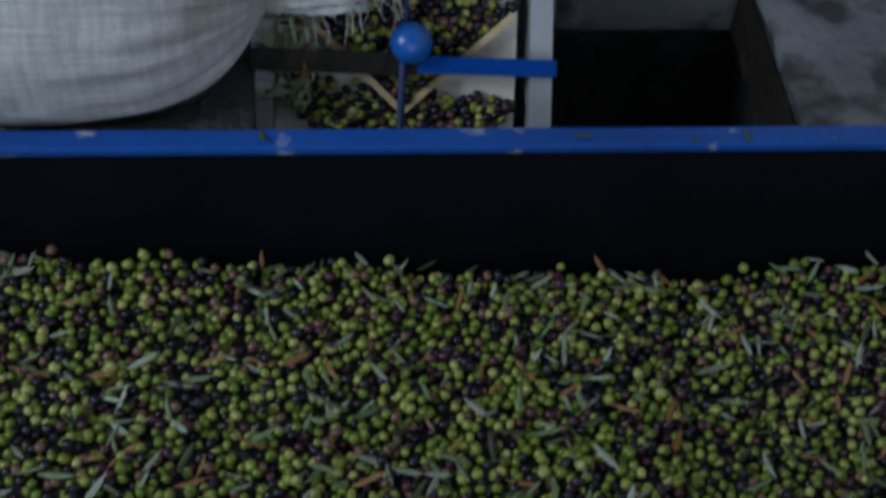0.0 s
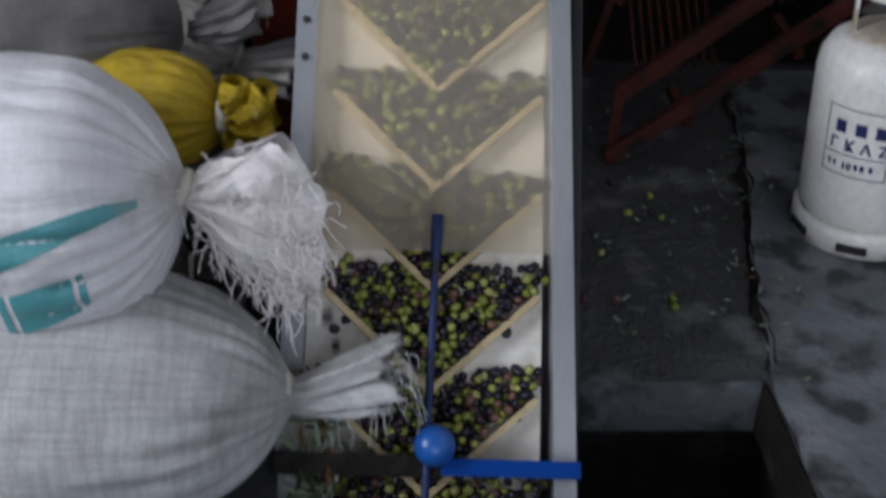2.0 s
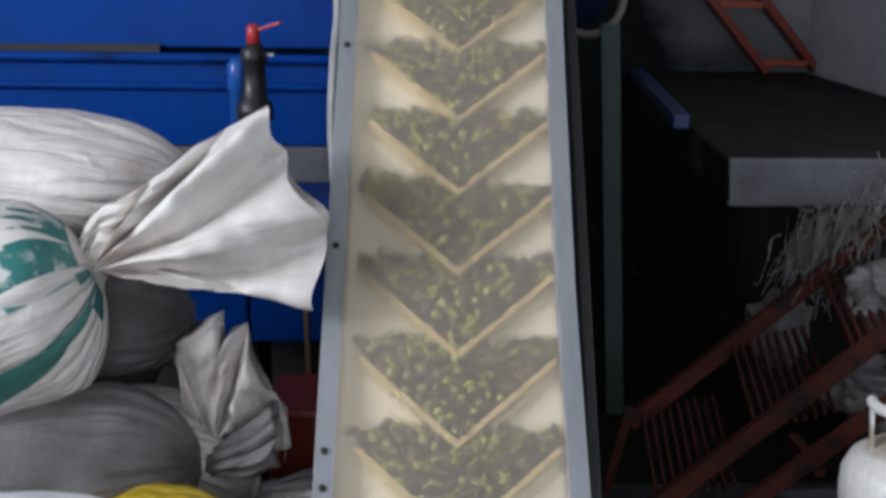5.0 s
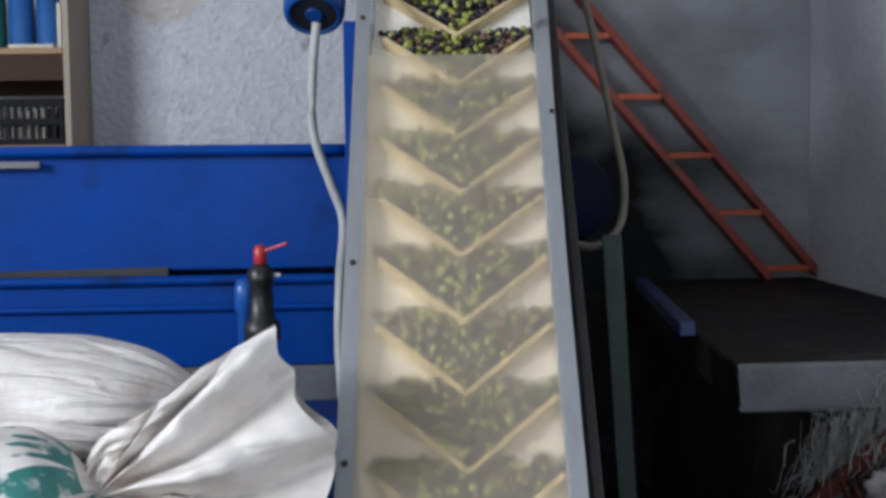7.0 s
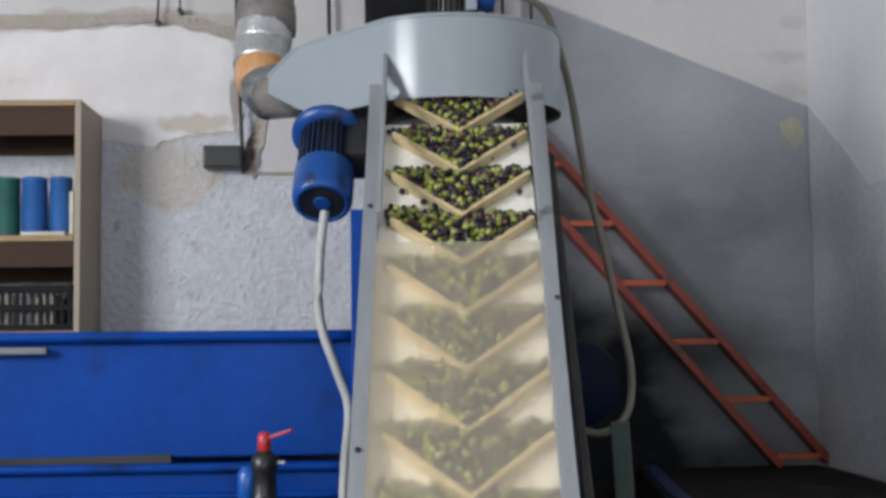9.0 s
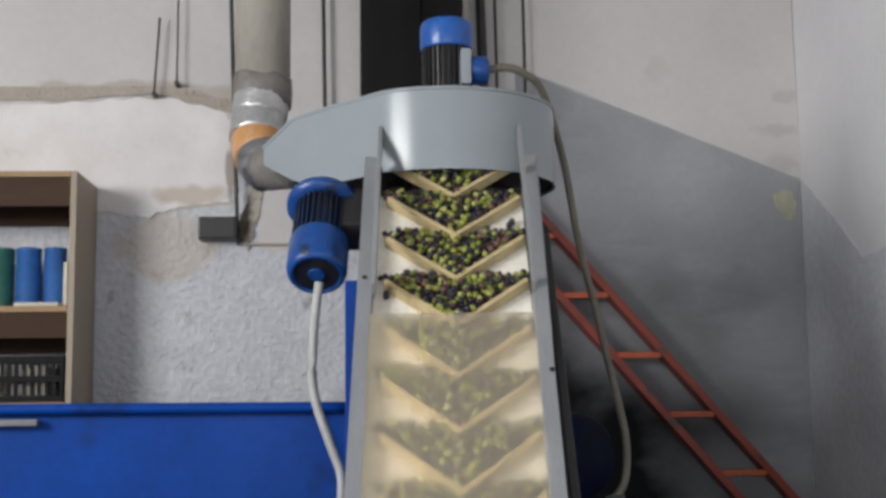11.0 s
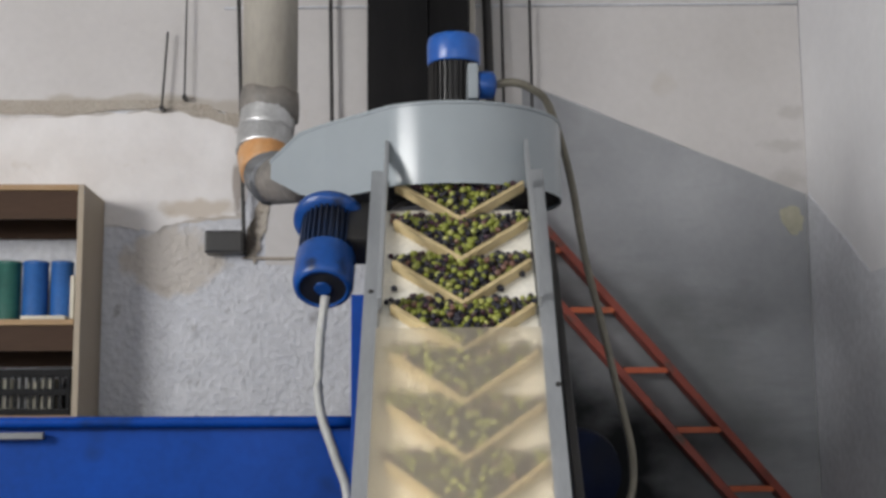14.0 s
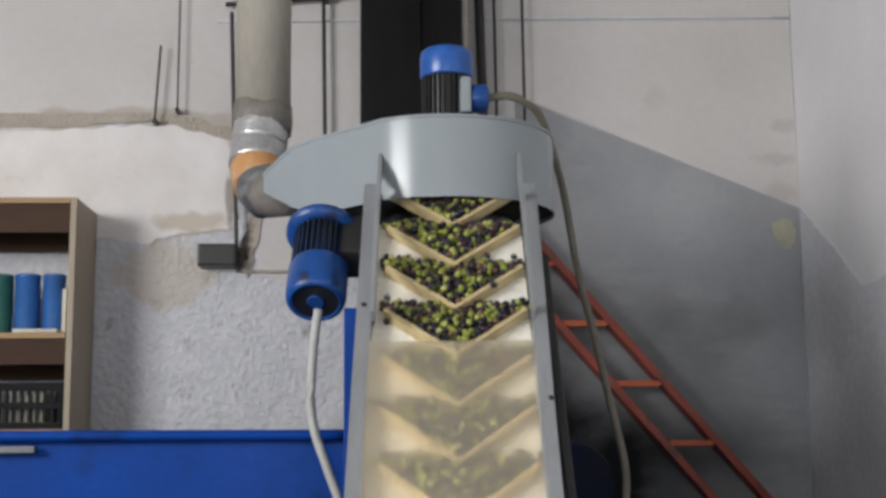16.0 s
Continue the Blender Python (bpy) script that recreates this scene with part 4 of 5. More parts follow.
fan_motor = motor("fan_motor", pose(0.249, 4.03, 2.468), "blue electric motor standing on the fan hood", 0.083, 0.318, 0.70)
bm = fresh()
box(bm, 0.035, 0.068, -0.15, -0.06, 0.075, 0.19, 0.006)
part("junction_box", bm, M_SHEET, fan_motor, "pale grey-blue junction box")
bm = fresh()
lathe(bm, [(0.04, 0), (0.045, 0.01), (0.045, 0.05), (0.03, 0.06)], Matrix.Translation((0.068, -0.1, 0.13)) @ pose(0, 0, 0, 0, 90, 0), 16)
part("cable_gland", bm, M_MOTORDIRTY, fan_motor, "dark blue cable gland")

cable = tagged(part("motor_cable", tube(fresh(), [(-0.15, 3.63, 1.89), (-0.165, 3.62, 1.75), (-0.165, 3.62, 1.58), (-0.12, 3.6, 1.44), (-0.085, 3.58, 1.33), (-0.095, 3.5, 1.18), (-0.10, 3.45, 1.0), (-0.09, 3.42, 0.8), (-0.06, 3.4, 0.0)], 0.0135), M_CABLE), "pale grey sleeved cable hanging from the motor", "cable")
cable = tagged(part("fan_cable", tube(fresh(), [(0.37, 3.93, 2.598), (0.43, 3.93, 2.608), (0.49, 3.95, 2.595), (0.56, 4.02, 2.55), (0.65, 4.2, 2.36), (0.70, 4.25, 2.1), (0.745, 4.25, 1.9), (0.80, 4.2, 1.6), (0.815, 4.1, 1.42), (0.79, 4.05, 1.28), (0.70, 4.0, 1.22), (0.60, 3.98, 1.25), (0.54, 3.97, 1.3)], 0.013), M_CABLEOLD), "dull olive cable looping down from the fan motor", "cable")

bm = fresh()
box(bm, -0.045, 0.215, 5.28, 5.5, 2.3, TOP - 0.002, 0.006)
chimney = thing("black_flue", pose(0, 0, 0), "tall glossy black rectangular flue against the wall", "flue")
part("flue_body", bm, M_FLUE, chimney)
bm = fresh()
box(bm, 0.22, 0.40, 5.36, 5.5, 2.3, TOP - 0.002, 0.006)
part("flue_side", bm, M_FLUE, chimney)
bm = fresh()
box(bm, 0.405, 0.43, 5.4, 5.5, 2.3, TOP - 0.002, 0.004)
part("flue_edge", bm, M_DUCT, chimney, "brownish edge strip")
bm = fresh()
box(bm, -0.03, 0.4, 5.5, 5.64, 2.32, 2.36)
part("wall_bracket", bm, M_BLACK, chimney)

for x0, z0, x1, z1, r in ((0.70, 2.85, 0.69, TOP, 0.007), (-0.20, 2.5, -0.215, 3.54, 0.009), (-0.59, 2.3, -0.63, 3.46, 0.009), (-0.865, 3.0, -0.86, TOP, 0.004), (-0.965, 2.95, -0.945, 3.3, 0.005), (0.52, 2.6, 0.47, TOP, 0.022), (0.575, 2.6, 0.555, TOP, 0.007)):
    bm = fresh()
    tube(bm, [(x0, 5.59, z0), ((x0 + x1) / 2, 5.59, (z0 + z1) / 2), (x1, 5.59, z1)], r, 8)
    box(bm, x0 - 0.009, x0 + 0.009, 5.58, 5.66, z0 - 0.008, z0 + 0.008)
    tagged(part("wall_rod", bm, M_BLACK), "thin dark rod fixed to the wall", "rod", "wall rods")
bm = fresh()
tube(bm, [(-0.66, 5.6, 3.5), (-0.2, 5.6, 3.54), (0.0, 5.6, 3.57)], 0.011, 8)
box(bm, -0.22, -0.19, 5.58, 5.66, 3.52, 3.56)
tagged(part("wall_bar", bm, M_BLACK), "thin dark cross bar on the wall", "rod", "wall rods")
bm = fresh()
box(bm, -0.76, -0.59, 5.55, 5.66, 2.29, 2.39, 0.01)
tagged(part("wall_socket", bm, M_BLACK), "black iron block set in the wall", "block")
bm = fresh()
tube(bm, [(-0.6, 5.64, 2.28), (-0.4, 5.64, 2.275), (-0.2, 5.64, 2.285)], 0.008, 6)
tagged(part("wall_conduit", bm, M_EARTH), "thin brown conduit on the wall", "conduit")

# ---- shelf ----
SF, SB, SX0, SX1 = 5.25, 5.645, -2.0, -1.215
shelf = thing("wooden_shelf", pose(SX1, SB, 0.0), "brown wooden shelf unit standing against the wall", "shelf")
si = shelf.matrix_world.inverted()
bm = fresh()
box(bm, SX1 - 0.025, SX1, SF, SB, 0, 2.535, 0.002, si)
part("side_panel", bm, M_WOODGREY, shelf, "greyish laminate side panel")
bm = fresh()
box(bm, SX0, SX0 + 0.025, SF, SB, 0, 2.535, 0.002, si)
part("side_panel", bm, M_WOODGREY, shelf)
for z in (0.1, 1.0, 1.56, 1.95, 2.51):
    bm = fresh()
    box(bm, SX0 + 0.027, SX1 - 0.027, SF, SB - 0.01, z, z + 0.024, 0.002, si)
    part("shelf_board", bm, M_WOOD, shelf, "yellow-brown board")
    bm = fresh()
    box(bm, SX0 + 0.027, SX1 - 0.027, SB - 0.04, SB - 0.022, z - 0.15, z - 0.002, 0, si)
    part("back_rail", bm, M_WOODDARK, shelf, "dark reddish back rail")
# Two dark boards added in place of the shade inside the shelf.
bm = fresh()
box(bm, SX0 + 0.027, SX1 - 0.027, SF + 0.01, SF + 0.03, 2.39, 2.508, 0, si)
part("shade_board", bm, M_WOODDARK, shelf, "dark brown board added for the shade inside the shelf")
bm = fresh()
box(bm, SX0 + 0.027, SX1 - 0.027, SF + 0.01, SF + 0.03, 1.845, 1.948, 0, si)
part("shade_board", bm, M_WOODDARK, shelf, "dark brown board added for the shade inside the shelf")
for x, r, h, m, lab in ((-1.325, 0.046, 0.25, M_TINBLUE, "blue cardboard tube standing on the shelf"), (-1.435, 0.052, 0.25, M_TINBLUE, "blue cardboard tube standing on the shelf"), (-1.545, 0.05, 0.25, M_TINGREEN, "dark green tube standing on the shelf"), (-1.66, 0.05, 0.24, M_TINGREEN, "dark green tube standing on the shelf")):
    bm = fresh()
    lathe(bm, [(r * 0.97, 0), (r, 0.004), (r, h - 0.012), (r * 1.03, h - 0.01), (r * 1.03, h), (r * 0.9, h + 0.004)], Matrix.Translation((x, SF + 0.13, 1.974)), 24)
    tagged(part("storage_tube", bm, m), lab, "tube", "tubes on the shelf")
bm = fresh()
box(bm, -1.272, -1.256, SF + 0.05, SF + 0.2, 1.974, 2.16, 0.002, pose(0, 0, 0))
tagged(part("paper_folder", bm, M_PAPER), "cream paper folder standing on the shelf", "folder")
bm = fresh()
box(bm, -1.46, -1.28, SF + 0.01, SF + 0.08, 1.975, 1.99, 0.003)
tagged(part("paper_sheet", bm, M_PAPER), "loose cream paper at the shelf's edge", "paper")
crate = thing("plastic_crate", pose(-1.44, SF + 0.12, 1.584), "black openwork plastic crate on the shelf", "crate")
slat_mesh = mesh_of(box(fresh(), -0.0065, 0.0065, -0.004, 0.004, 0.03, 0.16), M_CRATE)
rail_mesh = mesh_of(box(fresh(), -0.19, 0.19, -0.006, 0.006, -0.013, 0.013), M_CRATE)
for y in (-0.1, 0.1):
    for z in (0.015, 0.095, 0.175):
        ob = new("crate_rail", rail_mesh)
        ob.parent, ob.matrix_basis = crate, pose(0, y, z)
    for i in range(13):
        ob = new("crate_slat", slat_mesh)
        ob.parent, ob.matrix_basis = crate, pose(-0.18 + 0.36 * i / 12, y, 0)
for x in (-0.186, 0.186):
    bm = fresh()
    box(bm, x - 0.005, x + 0.005, -0.094, 0.094, 0.0, 0.19)
    part("crate_end", bm, M_CRATE, crate)
bm = fresh()
box(bm, -0.18, 0.18, -0.09, 0.09, 0.0, 0.008)
part("crate_base", bm, M_CRATE, crate)
for i in (0, 1, 3, 4):
    bm = fresh()
    box(bm, -0.16 + 0.055 * i, -0.115 + 0.055 * i, -0.05, 0.06, 0.009, 0.14 + 0.01 * (i % 3), 0.004)
    tagged(part("carton", bm, M_PAPER, None, "pale carton standing in the black crate", at=crate.matrix_world.copy()), category="carton", group="cartons in the crate")

# ---- blue washing machine ----
washer = thing("washing_machine", pose(-0.6, 3.75, 0), "large blue painted steel washing machine with pipe rims", "machine")
wi = washer.matrix_world.inverted()
bm = fresh()
box(bm, -2.6, -0.02, 3.74, 4.5, 1.19, 1.535, 0.006, wi)
part("upper_trough", bm, M_BLUE, washer)
bm = fresh()
tube(bm, [tuple(wi @ Vector(p)) for p in ((-2.6, 3.72, 1.54), (-1.2, 3.72, 1.54), (-0.02, 3.72, 1.535))], 0.017)
part("top_rim", bm, M_BLUE, washer, "blue pipe rim")
bm = fresh()
box(bm, -2.6, -0.02, 3.70, 4.5, 0.91, 1.158, 0.006, wi)
part("lower_trough", bm, M_BLUE, washer)
for z in (1.165, 1.085):
    bm = fresh()
    tube(bm, [tuple(wi @ Vector(p)) for p in ((-2.6, 3.69, z), (-1.2, 3.69, z), (-0.02, 3.69, z - 0.003))], 0.015 if z > 1.1 else 0.011)
    part("middle_rim", bm, M_BLUE, washer, "blue pipe rim")
# Black bar painted as the darkness of the gap between the troughs.
bm = fresh()
bar(bm, wi @ Vector((-2.6, 3.75, 1.165)), wi @ Vector((-0.6, 3.735, 1.185)), 0.02, 0.03)
part("gap_shade", bm, M_BLACK, washer, "black bar standing in for the dark gap")
bm = fresh()
box(bm, -1.12, -0.95, 3.70, 3.725, 1.492, 1.512, 0.004, wi)
part("latch", bm, M_BAND_STEEL, washer, "dull steel latch")
bm = fresh()
box(bm, -2.5, -0.1, 3.75, 4.4, 0.0, 0.80, 0.004, wi)
part("base_plinth", bm, M_BLACK, washer, "dark steel base")
bm = fresh()
box(bm, -2.5, -0.02, 3.70, 4.45, 0.80, 0.908, 0.01, wi)
part("plinth_top", bm, M_LIME, washer, "rough concrete bearer")
for x0, x1 in ((-0.56, -0.325), (-0.315, -0.10)):
    bm = fresh()
    box(bm, x0, x1, 3.30, 3.34, 0.44, 0.80, 0.006, wi)
    part("lower_panel", bm, M_BLUE, washer, "blue lower panel")
bm = fresh()
box(bm, -0.55, -0.1, 3.34, 3.76, 0.45, 0.8, 0.004, wi)
part("lower_box", bm, M_BLUE, washer)
bm = fresh()
box(bm, -0.36, -0.30, 3.36, 3.42, 0.0, 0.45, 0.004, wi)
box(bm, -0.16, -0.11, 3.36, 3.42, 0.0, 0.45, 0.004, wi)
part("foot_post", bm, M_BLACK, washer)

# Posts show; the hidden body is added to keep window light off the corner.
cabinet = thing("shade_cabinet", pose(0.22, 4.0, 0), "tall blue corner posts behind the elevator with an added body between", "cabinet")
for x0, x1 in ((-0.295, -0.255), (0.235, 0.28)):
    bm = fresh()
    box(bm, x0, x1, -0.46, -0.41, 0.0, 1.885, 0.003)
    part("corner_post", bm, M_BLUE, cabinet)
bm = fresh()
box(bm, -0.25, 0.28, -0.405, 0.75, 0.0, 1.87, 0.004)
part("light_block_body", bm, M_ROD, cabinet, "dark navy body added to block window light")

valve = thing("lever_valve", pose(-0.305, 3.42, 0.9), "black valve with a red lever on a blue pipe", "valve")
bm = fresh()
lathe(bm, [(0.034, -0.9), (0.034, 0.12), (0.05, 0.125), (0.05, 0.17), (0.036, 0.18), (0.03, 0.27), (0.036, 0.28), (0.036, 0.31), (0.018, 0.33)], None, 20)
part("valve_body", bm, M_BLACK, valve)
bm = fresh()
lathe(bm, [(0.02, -0.9), (0.02, 0.2), (0.026, 0.205), (0.026, 0.27), (0.015, 0.29)], Matrix.Translation((-0.045, 0.0, 0)), 16)
part("blue_pipe", bm, M_MOTOR, valve, "blue pipe")
bm = fresh()
lathe(bm, [(0.012, 0.325), (0.018, 0.33), (0.018, 0.37), (0.01, 0.38)], None, 14)
bar(bm, (0, 0, 0.36), (0.075, -0.02, 0.385), 0.018, 0.008, 0.002)
part("lever", bm, M_REDHANDLE, valve, "red coated lever")
bm = fresh()
bar(bm, (0.02, 0, 0.30), (0.055, -0.01, 0.30), 0.012, 0.008)
part("spindle", bm, M_BAND_SILVER, valve)

# ---- sacks ----


def sack(name, m, length, radius, mats, label, flat=0.8, mouth=0.2, flare=0.1, droop=(0, 0, 0), seed=0, pleats=22, group="sacks of olives", fray=0, wide=1.0, neck=0.028, ruffle=0.30, squash=(1.0, 0.62), slant=0.0, sag=0.62, prints=(), folds=9, thread=0.05):
    """A full sack lying along +x from its bottom to its tied neck, and the loose mouth beyond the tie. m: the middle of its belly."""
    rnd = random.Random(seed)
    ob = thing(name, m, label, "sack", group)
    nu, nv = 54, 120

    def skin(u, a, lift=0.0):
        """The point of the cloth at u along the sack and a round it."""
        base = (math.sin(math.pi * min(1, u * 1.02)) ** 0.55) if u < 0.55 else max(0.0, 1 - ((u - 0.55) / 0.45) ** 2.9) ** 0.72
        r = radius * max(base, neck / radius if u > 0.5 else 0.02) + lift
        near = max(0, (u - 0.52) / 0.48)
        fold = abs(math.sin(0.5 * pleats * a + 2.5 * noise.noise((math.cos(a) * 1.5, math.sin(a) * 1.5, seed + u)))) ** 0.6 - 0.6
        pl = 1 + 0.19 * near ** 1.8 * fold
        lump = 1 + 0.11 * noise.noise((u * 3 + seed * 7, math.cos(a) * 1.3, math.sin(a) * 1.3)) + 0.035 * noise.noise((u * 8 + seed, math.cos(a) * 4, math.sin(a) * 4))
        crease = 0.014 * math.sin(16 * u + 5 * noise.noise((math.cos(a), math.sin(a), seed + 2.0))) * (0.3 + near) * max(0, math.sin(a + seed))
        rr = r * pl * lump + radius * crease * 0.6 * base
        y, z = rr * math.cos(a) * wide, rr * math.sin(a) * flat
        if z < -radius * sag * flat:
            z = -radius * sag * flat + (z + radius * sag * flat) * 0.25
        return Vector(((u - 0.5) * length, y, z))

    bm = fresh()
    rows = [[bm.verts.new(skin(i / nu, 2 * math.pi * k / nv)) for k in range(nv)] for i in range(nu + 1)]
    uv = bm.loops.layers.uv.new("uv")
    for i in range(nu):
        for k in range(nv):
            f = bm.faces.new((rows[i][k], rows[i][(k + 1) % nv], rows[i + 1][(k + 1) % nv], rows[i + 1][k]))
            f.smooth = True
            for loop, (cu, ca) in zip(f.loops, ((i, k), (i, k + 1), (i + 1, k + 1), (i + 1, k))):
                loop[uv].uv = (cu / nu * length * 4, ca / nv * radius * 25)
    bm.faces.new(rows[0][::-1])
    bm.faces.new(rows[-1])
    part("sack_body", bm, mats[0], ob)
    # printed patches: (u from, u to, angle from, angle to at both ends), in turns
    for u0, u1, (a0, b0), (a1, b1), *other in prints:
        bm = fresh()
        n1, n2 = 40, 8
        grid = [[bm.verts.new(skin(u0 + (u1 - u0) * i / n1, 2 * math.pi * ((a0 + (a1 - a0) * i / n1) * (1 - k / n2) + (b0 + (b1 - b0) * i / n1) * k / n2), 0.002))
                 for k in range(n2 + 1)] for i in range(n1 + 1)]
        for i in range(n1):
            for k in range(n2):
                bm.faces.new((grid[i][k], grid[i][k + 1], grid[i + 1][k + 1], grid[i + 1][k])).smooth = True
        part("printed_band", bm, other[0] if other else mats[1], ob, "printed band")
    # the gathered cloth beyond the tie: an open ruffled funnel with thickness
    if mouth:
        bm = fresh()
        n1, n2 = 16, 72
        rows = []
        d = Vector(droop)
        for i in range(n1 + 1):
            w = i / n1
            c = Vector((length * 0.5 - 0.012 + mouth * w, 0, 0)) + d * w ** 1.6
            row = []
            for k in range(n2):
                a = 2 * math.pi * k / n2
                ruff = 1 + (ruffle * w ** 0.5) * math.sin(folds * a + seed + 2 * noise.noise((math.cos(a), math.sin(a), w * 2 + seed))) + 0.4 * ruffle * math.sin((2 * folds + 5) * a + 5 * w + seed) * (1 if folds > 6 else 0.3)
                r = (neck * 0.95 + flare * (w ** 0.75)) * ruff
                edge = (0.05 * noise.noise((math.cos(a) * 2.2, math.sin(a) * 2.2, seed + 5)) + 0.006 * math.sin(31 * a)) * w * min(1, mouth / 0.2) - slant * r * math.sin(a) * w
                row.append(bm.verts.new(c + Vector((edge, r * math.cos(a) * squash[0], r * math.sin(a) * squash[1]))))
            rows.append(row)
        uv = bm.loops.layers.uv.new("uv")
        for i in range(n1):
            for k in range(n2):
                f = bm.faces.new((rows[i][k], rows[i][(k + 1) % n2], rows[i + 1][(k + 1) % n2], rows[i + 1][k]))
                f.smooth = True
                f.material_index = 0
                for loop, (cu, ca) in zip(f.loops, ((i, k), (i, k + 1), (i + 1, k + 1), (i + 1, k))):
                    loop[uv].uv = (cu / n1 * mouth * 2, ca / n2 * 3)
        mo = part("sack_mouth", bm, mats[0], ob, "gathered loose cloth beyond the tie")
        solid = mo.modifiers.new("thickness", "SOLIDIFY")
        solid.thickness = 0.002
        bm = fresh()
        lathe(bm, [(neck * 1.05, -0.008), (neck * 1.35, -0.005), (neck * 1.4, 0.003), (neck * 1.1, 0.008)], Matrix.Translation((length * 0.5 - 0.012, 0, 0)) @ pose(0, 0, 0, 0, 90, 0), 20)
        part("tie_string", bm, M_PAPER, ob, "string tie")
        if fray:
            bm = fresh()
            end = Vector((length * 0.5 + mouth, 0, 0)) + d
            for k in range(fray):
                a = rnd.uniform(0, 2 * math.pi)
                w = rnd.random() ** 0.6
                p = end - Vector((mouth * 0.7 * (1 - w), 0, 0)) - d * (1 - w) + Vector((0, flare * 1.15 * w * math.cos(a), flare * 0.72 * w * math.sin(a)))
                q = p + Vector((rnd.uniform(-0.3, 0.7), rnd.uniform(-0.6, 0.6), rnd.uniform(-1.1, 0.35))) * thread
                tube(bm, [p, p.lerp(q, 0.5) + Vector((rnd.uniform(-0.2, 0.3), rnd.uniform(-0.3, 0.3), rnd.uniform(-0.1, 0.4))) * thread, q], 0.0009, 4, 0, 4)
            tagged(part("frayed_threads", bm, mats[0], ob, "frayed loose threads"), kind="stuff")
    return ob


def loose_cloth(ob, neck, hem, mat, depth=0.06, folds=5, seed=0, relief=0.02, twist=1.2, fray=0, thread=0.05):
    """The open end of a sack beyond its tie, lying as a limp fan: two layers of cloth from the neck out to the hem (x, z), joined round the edge."""
    rnd = random.Random(seed)
    inv = ob.matrix_world.inverted()
    N = Vector(neck)
    legs = [math.dist(a, b) for a, b in zip(hem, hem[1:])]
    total = sum(legs)

    def edge_at(v):
        d = min(max(v, 0.0), 1.0) * total
        for (x0, z0), (x1, z1), g in zip(hem, hem[1:], legs):
            if d <= g:
                return Vector((x0 + (x1 - x0) * d / g, N.y, z0 + (z1 - z0) * d / g))
            d -= g
        return Vector((hem[-1][0], N.y, hem[-1][1]))

    n1, n2 = 30, 84
    bm = fresh()
    uv = bm.loops.layers.uv.new("uv")
    rows = []
    for i in range(n1 + 1):
        w = i / n1
        row = []
        for k in range(2 * n2):
            front = k < n2
            v = k / n2 if front else 2 - k / n2
            p = N + (edge_at(v) - N) * w * ((1.0 if front else 0.97) + 0.07 * w * noise.noise((v * 13, seed + 1.0, 0.0 if front else 5.0)))
            bend = twist * w * (v - 0.2) + 0.9 * noise.noise((v * 2.2, w * 1.6, seed + 0.5))
            ridge = abs(math.sin(math.pi * folds * v + bend)) ** 0.7 - 0.55
            ripple = 0.35 * noise.noise((v * 11 - w * 2, w * 3, seed + 3.0)) + 0.25 * noise.noise((v * 5 + w * 4, w * 7, seed + 8.0))
            bell = max(0.0, math.sin(math.pi * v)) ** 0.6
            y = (depth * bell * (0.35 + 0.65 * math.sin(math.pi * min(1, 0.15 + w * 0.75))) + relief * (ridge * bell + ripple) * min(1, 3 * w)) * (-1 if front else 0.8)
            z = 0.35 * relief * ridge * bell * math.sin(math.pi * w)
            row.append(bm.verts.new(inv @ (p + Vector((0, y, z)))))
        rows.append(row)
    for i in range(n1):
        for k in range(2 * n2):
            j = (k + 1) % (2 * n2)
            f = bm.faces.new((rows[i][k], rows[i][j], rows[i + 1][j], rows[i + 1][k]))
            f.smooth = True
            for loop, (cu, ca) in zip(f.loops, ((i, k), (i, k + 1), (i + 1, k + 1), (i + 1, k))):
                loop[uv].uv = (cu / n1 * 0.8, ca / n2 * 2.2)
    part("sack_mouth", bm, mat, ob, "limp open cloth beyond the tie")
    bm = fresh()
    lathe(bm, [(0.028, -0.012), (0.036, -0.006), (0.037, 0.004), (0.030, 0.012)], inv @ Matrix.Translation(N) @ (edge_at(0.5) - N).to_track_quat("Z", "Y").to_matrix().to_4x4(), 20)
    part("tie_string", bm, M_PAPER, ob, "string tie")
    if fray:
        bm = fresh()
        for k in range(fray):
            v, w = rnd.uniform(0.05, 0.95), rnd.random() ** 0.35
            p = N + (edge_at(v) - N) * w + Vector((0, -depth * math.sin(math.pi * v) - 0.004, 0))
            q = p + Vector((rnd.uniform(-0.5, 0.7), rnd.uniform(-0.5, 0.2), rnd.uniform(-1.3, 0.4))) * thread
            tube(bm, [inv @ p, inv @ (p.lerp(q, 0.5) + Vector((rnd.uniform(-0.3, 0.3), rnd.uniform(-0.3, 0.1), rnd.uniform(-0.2, 0.4))) * thread), inv @ q], 0.0009, 4, 0, 4)
        tagged(part("frayed_threads", bm, mat, ob, "frayed loose threads"), kind="stuff")


sack("raffia_sack", pose(-0.47, 1.665, 0.145, 0, 0, -2), 0.76, 0.235, [M_SACKDULL], "full dull silvery raffia sack lying on the floor", 0.82, 0.17, 0.042, (0.0, 0.03, 0.03), 1, fray=90, thread=0.09)
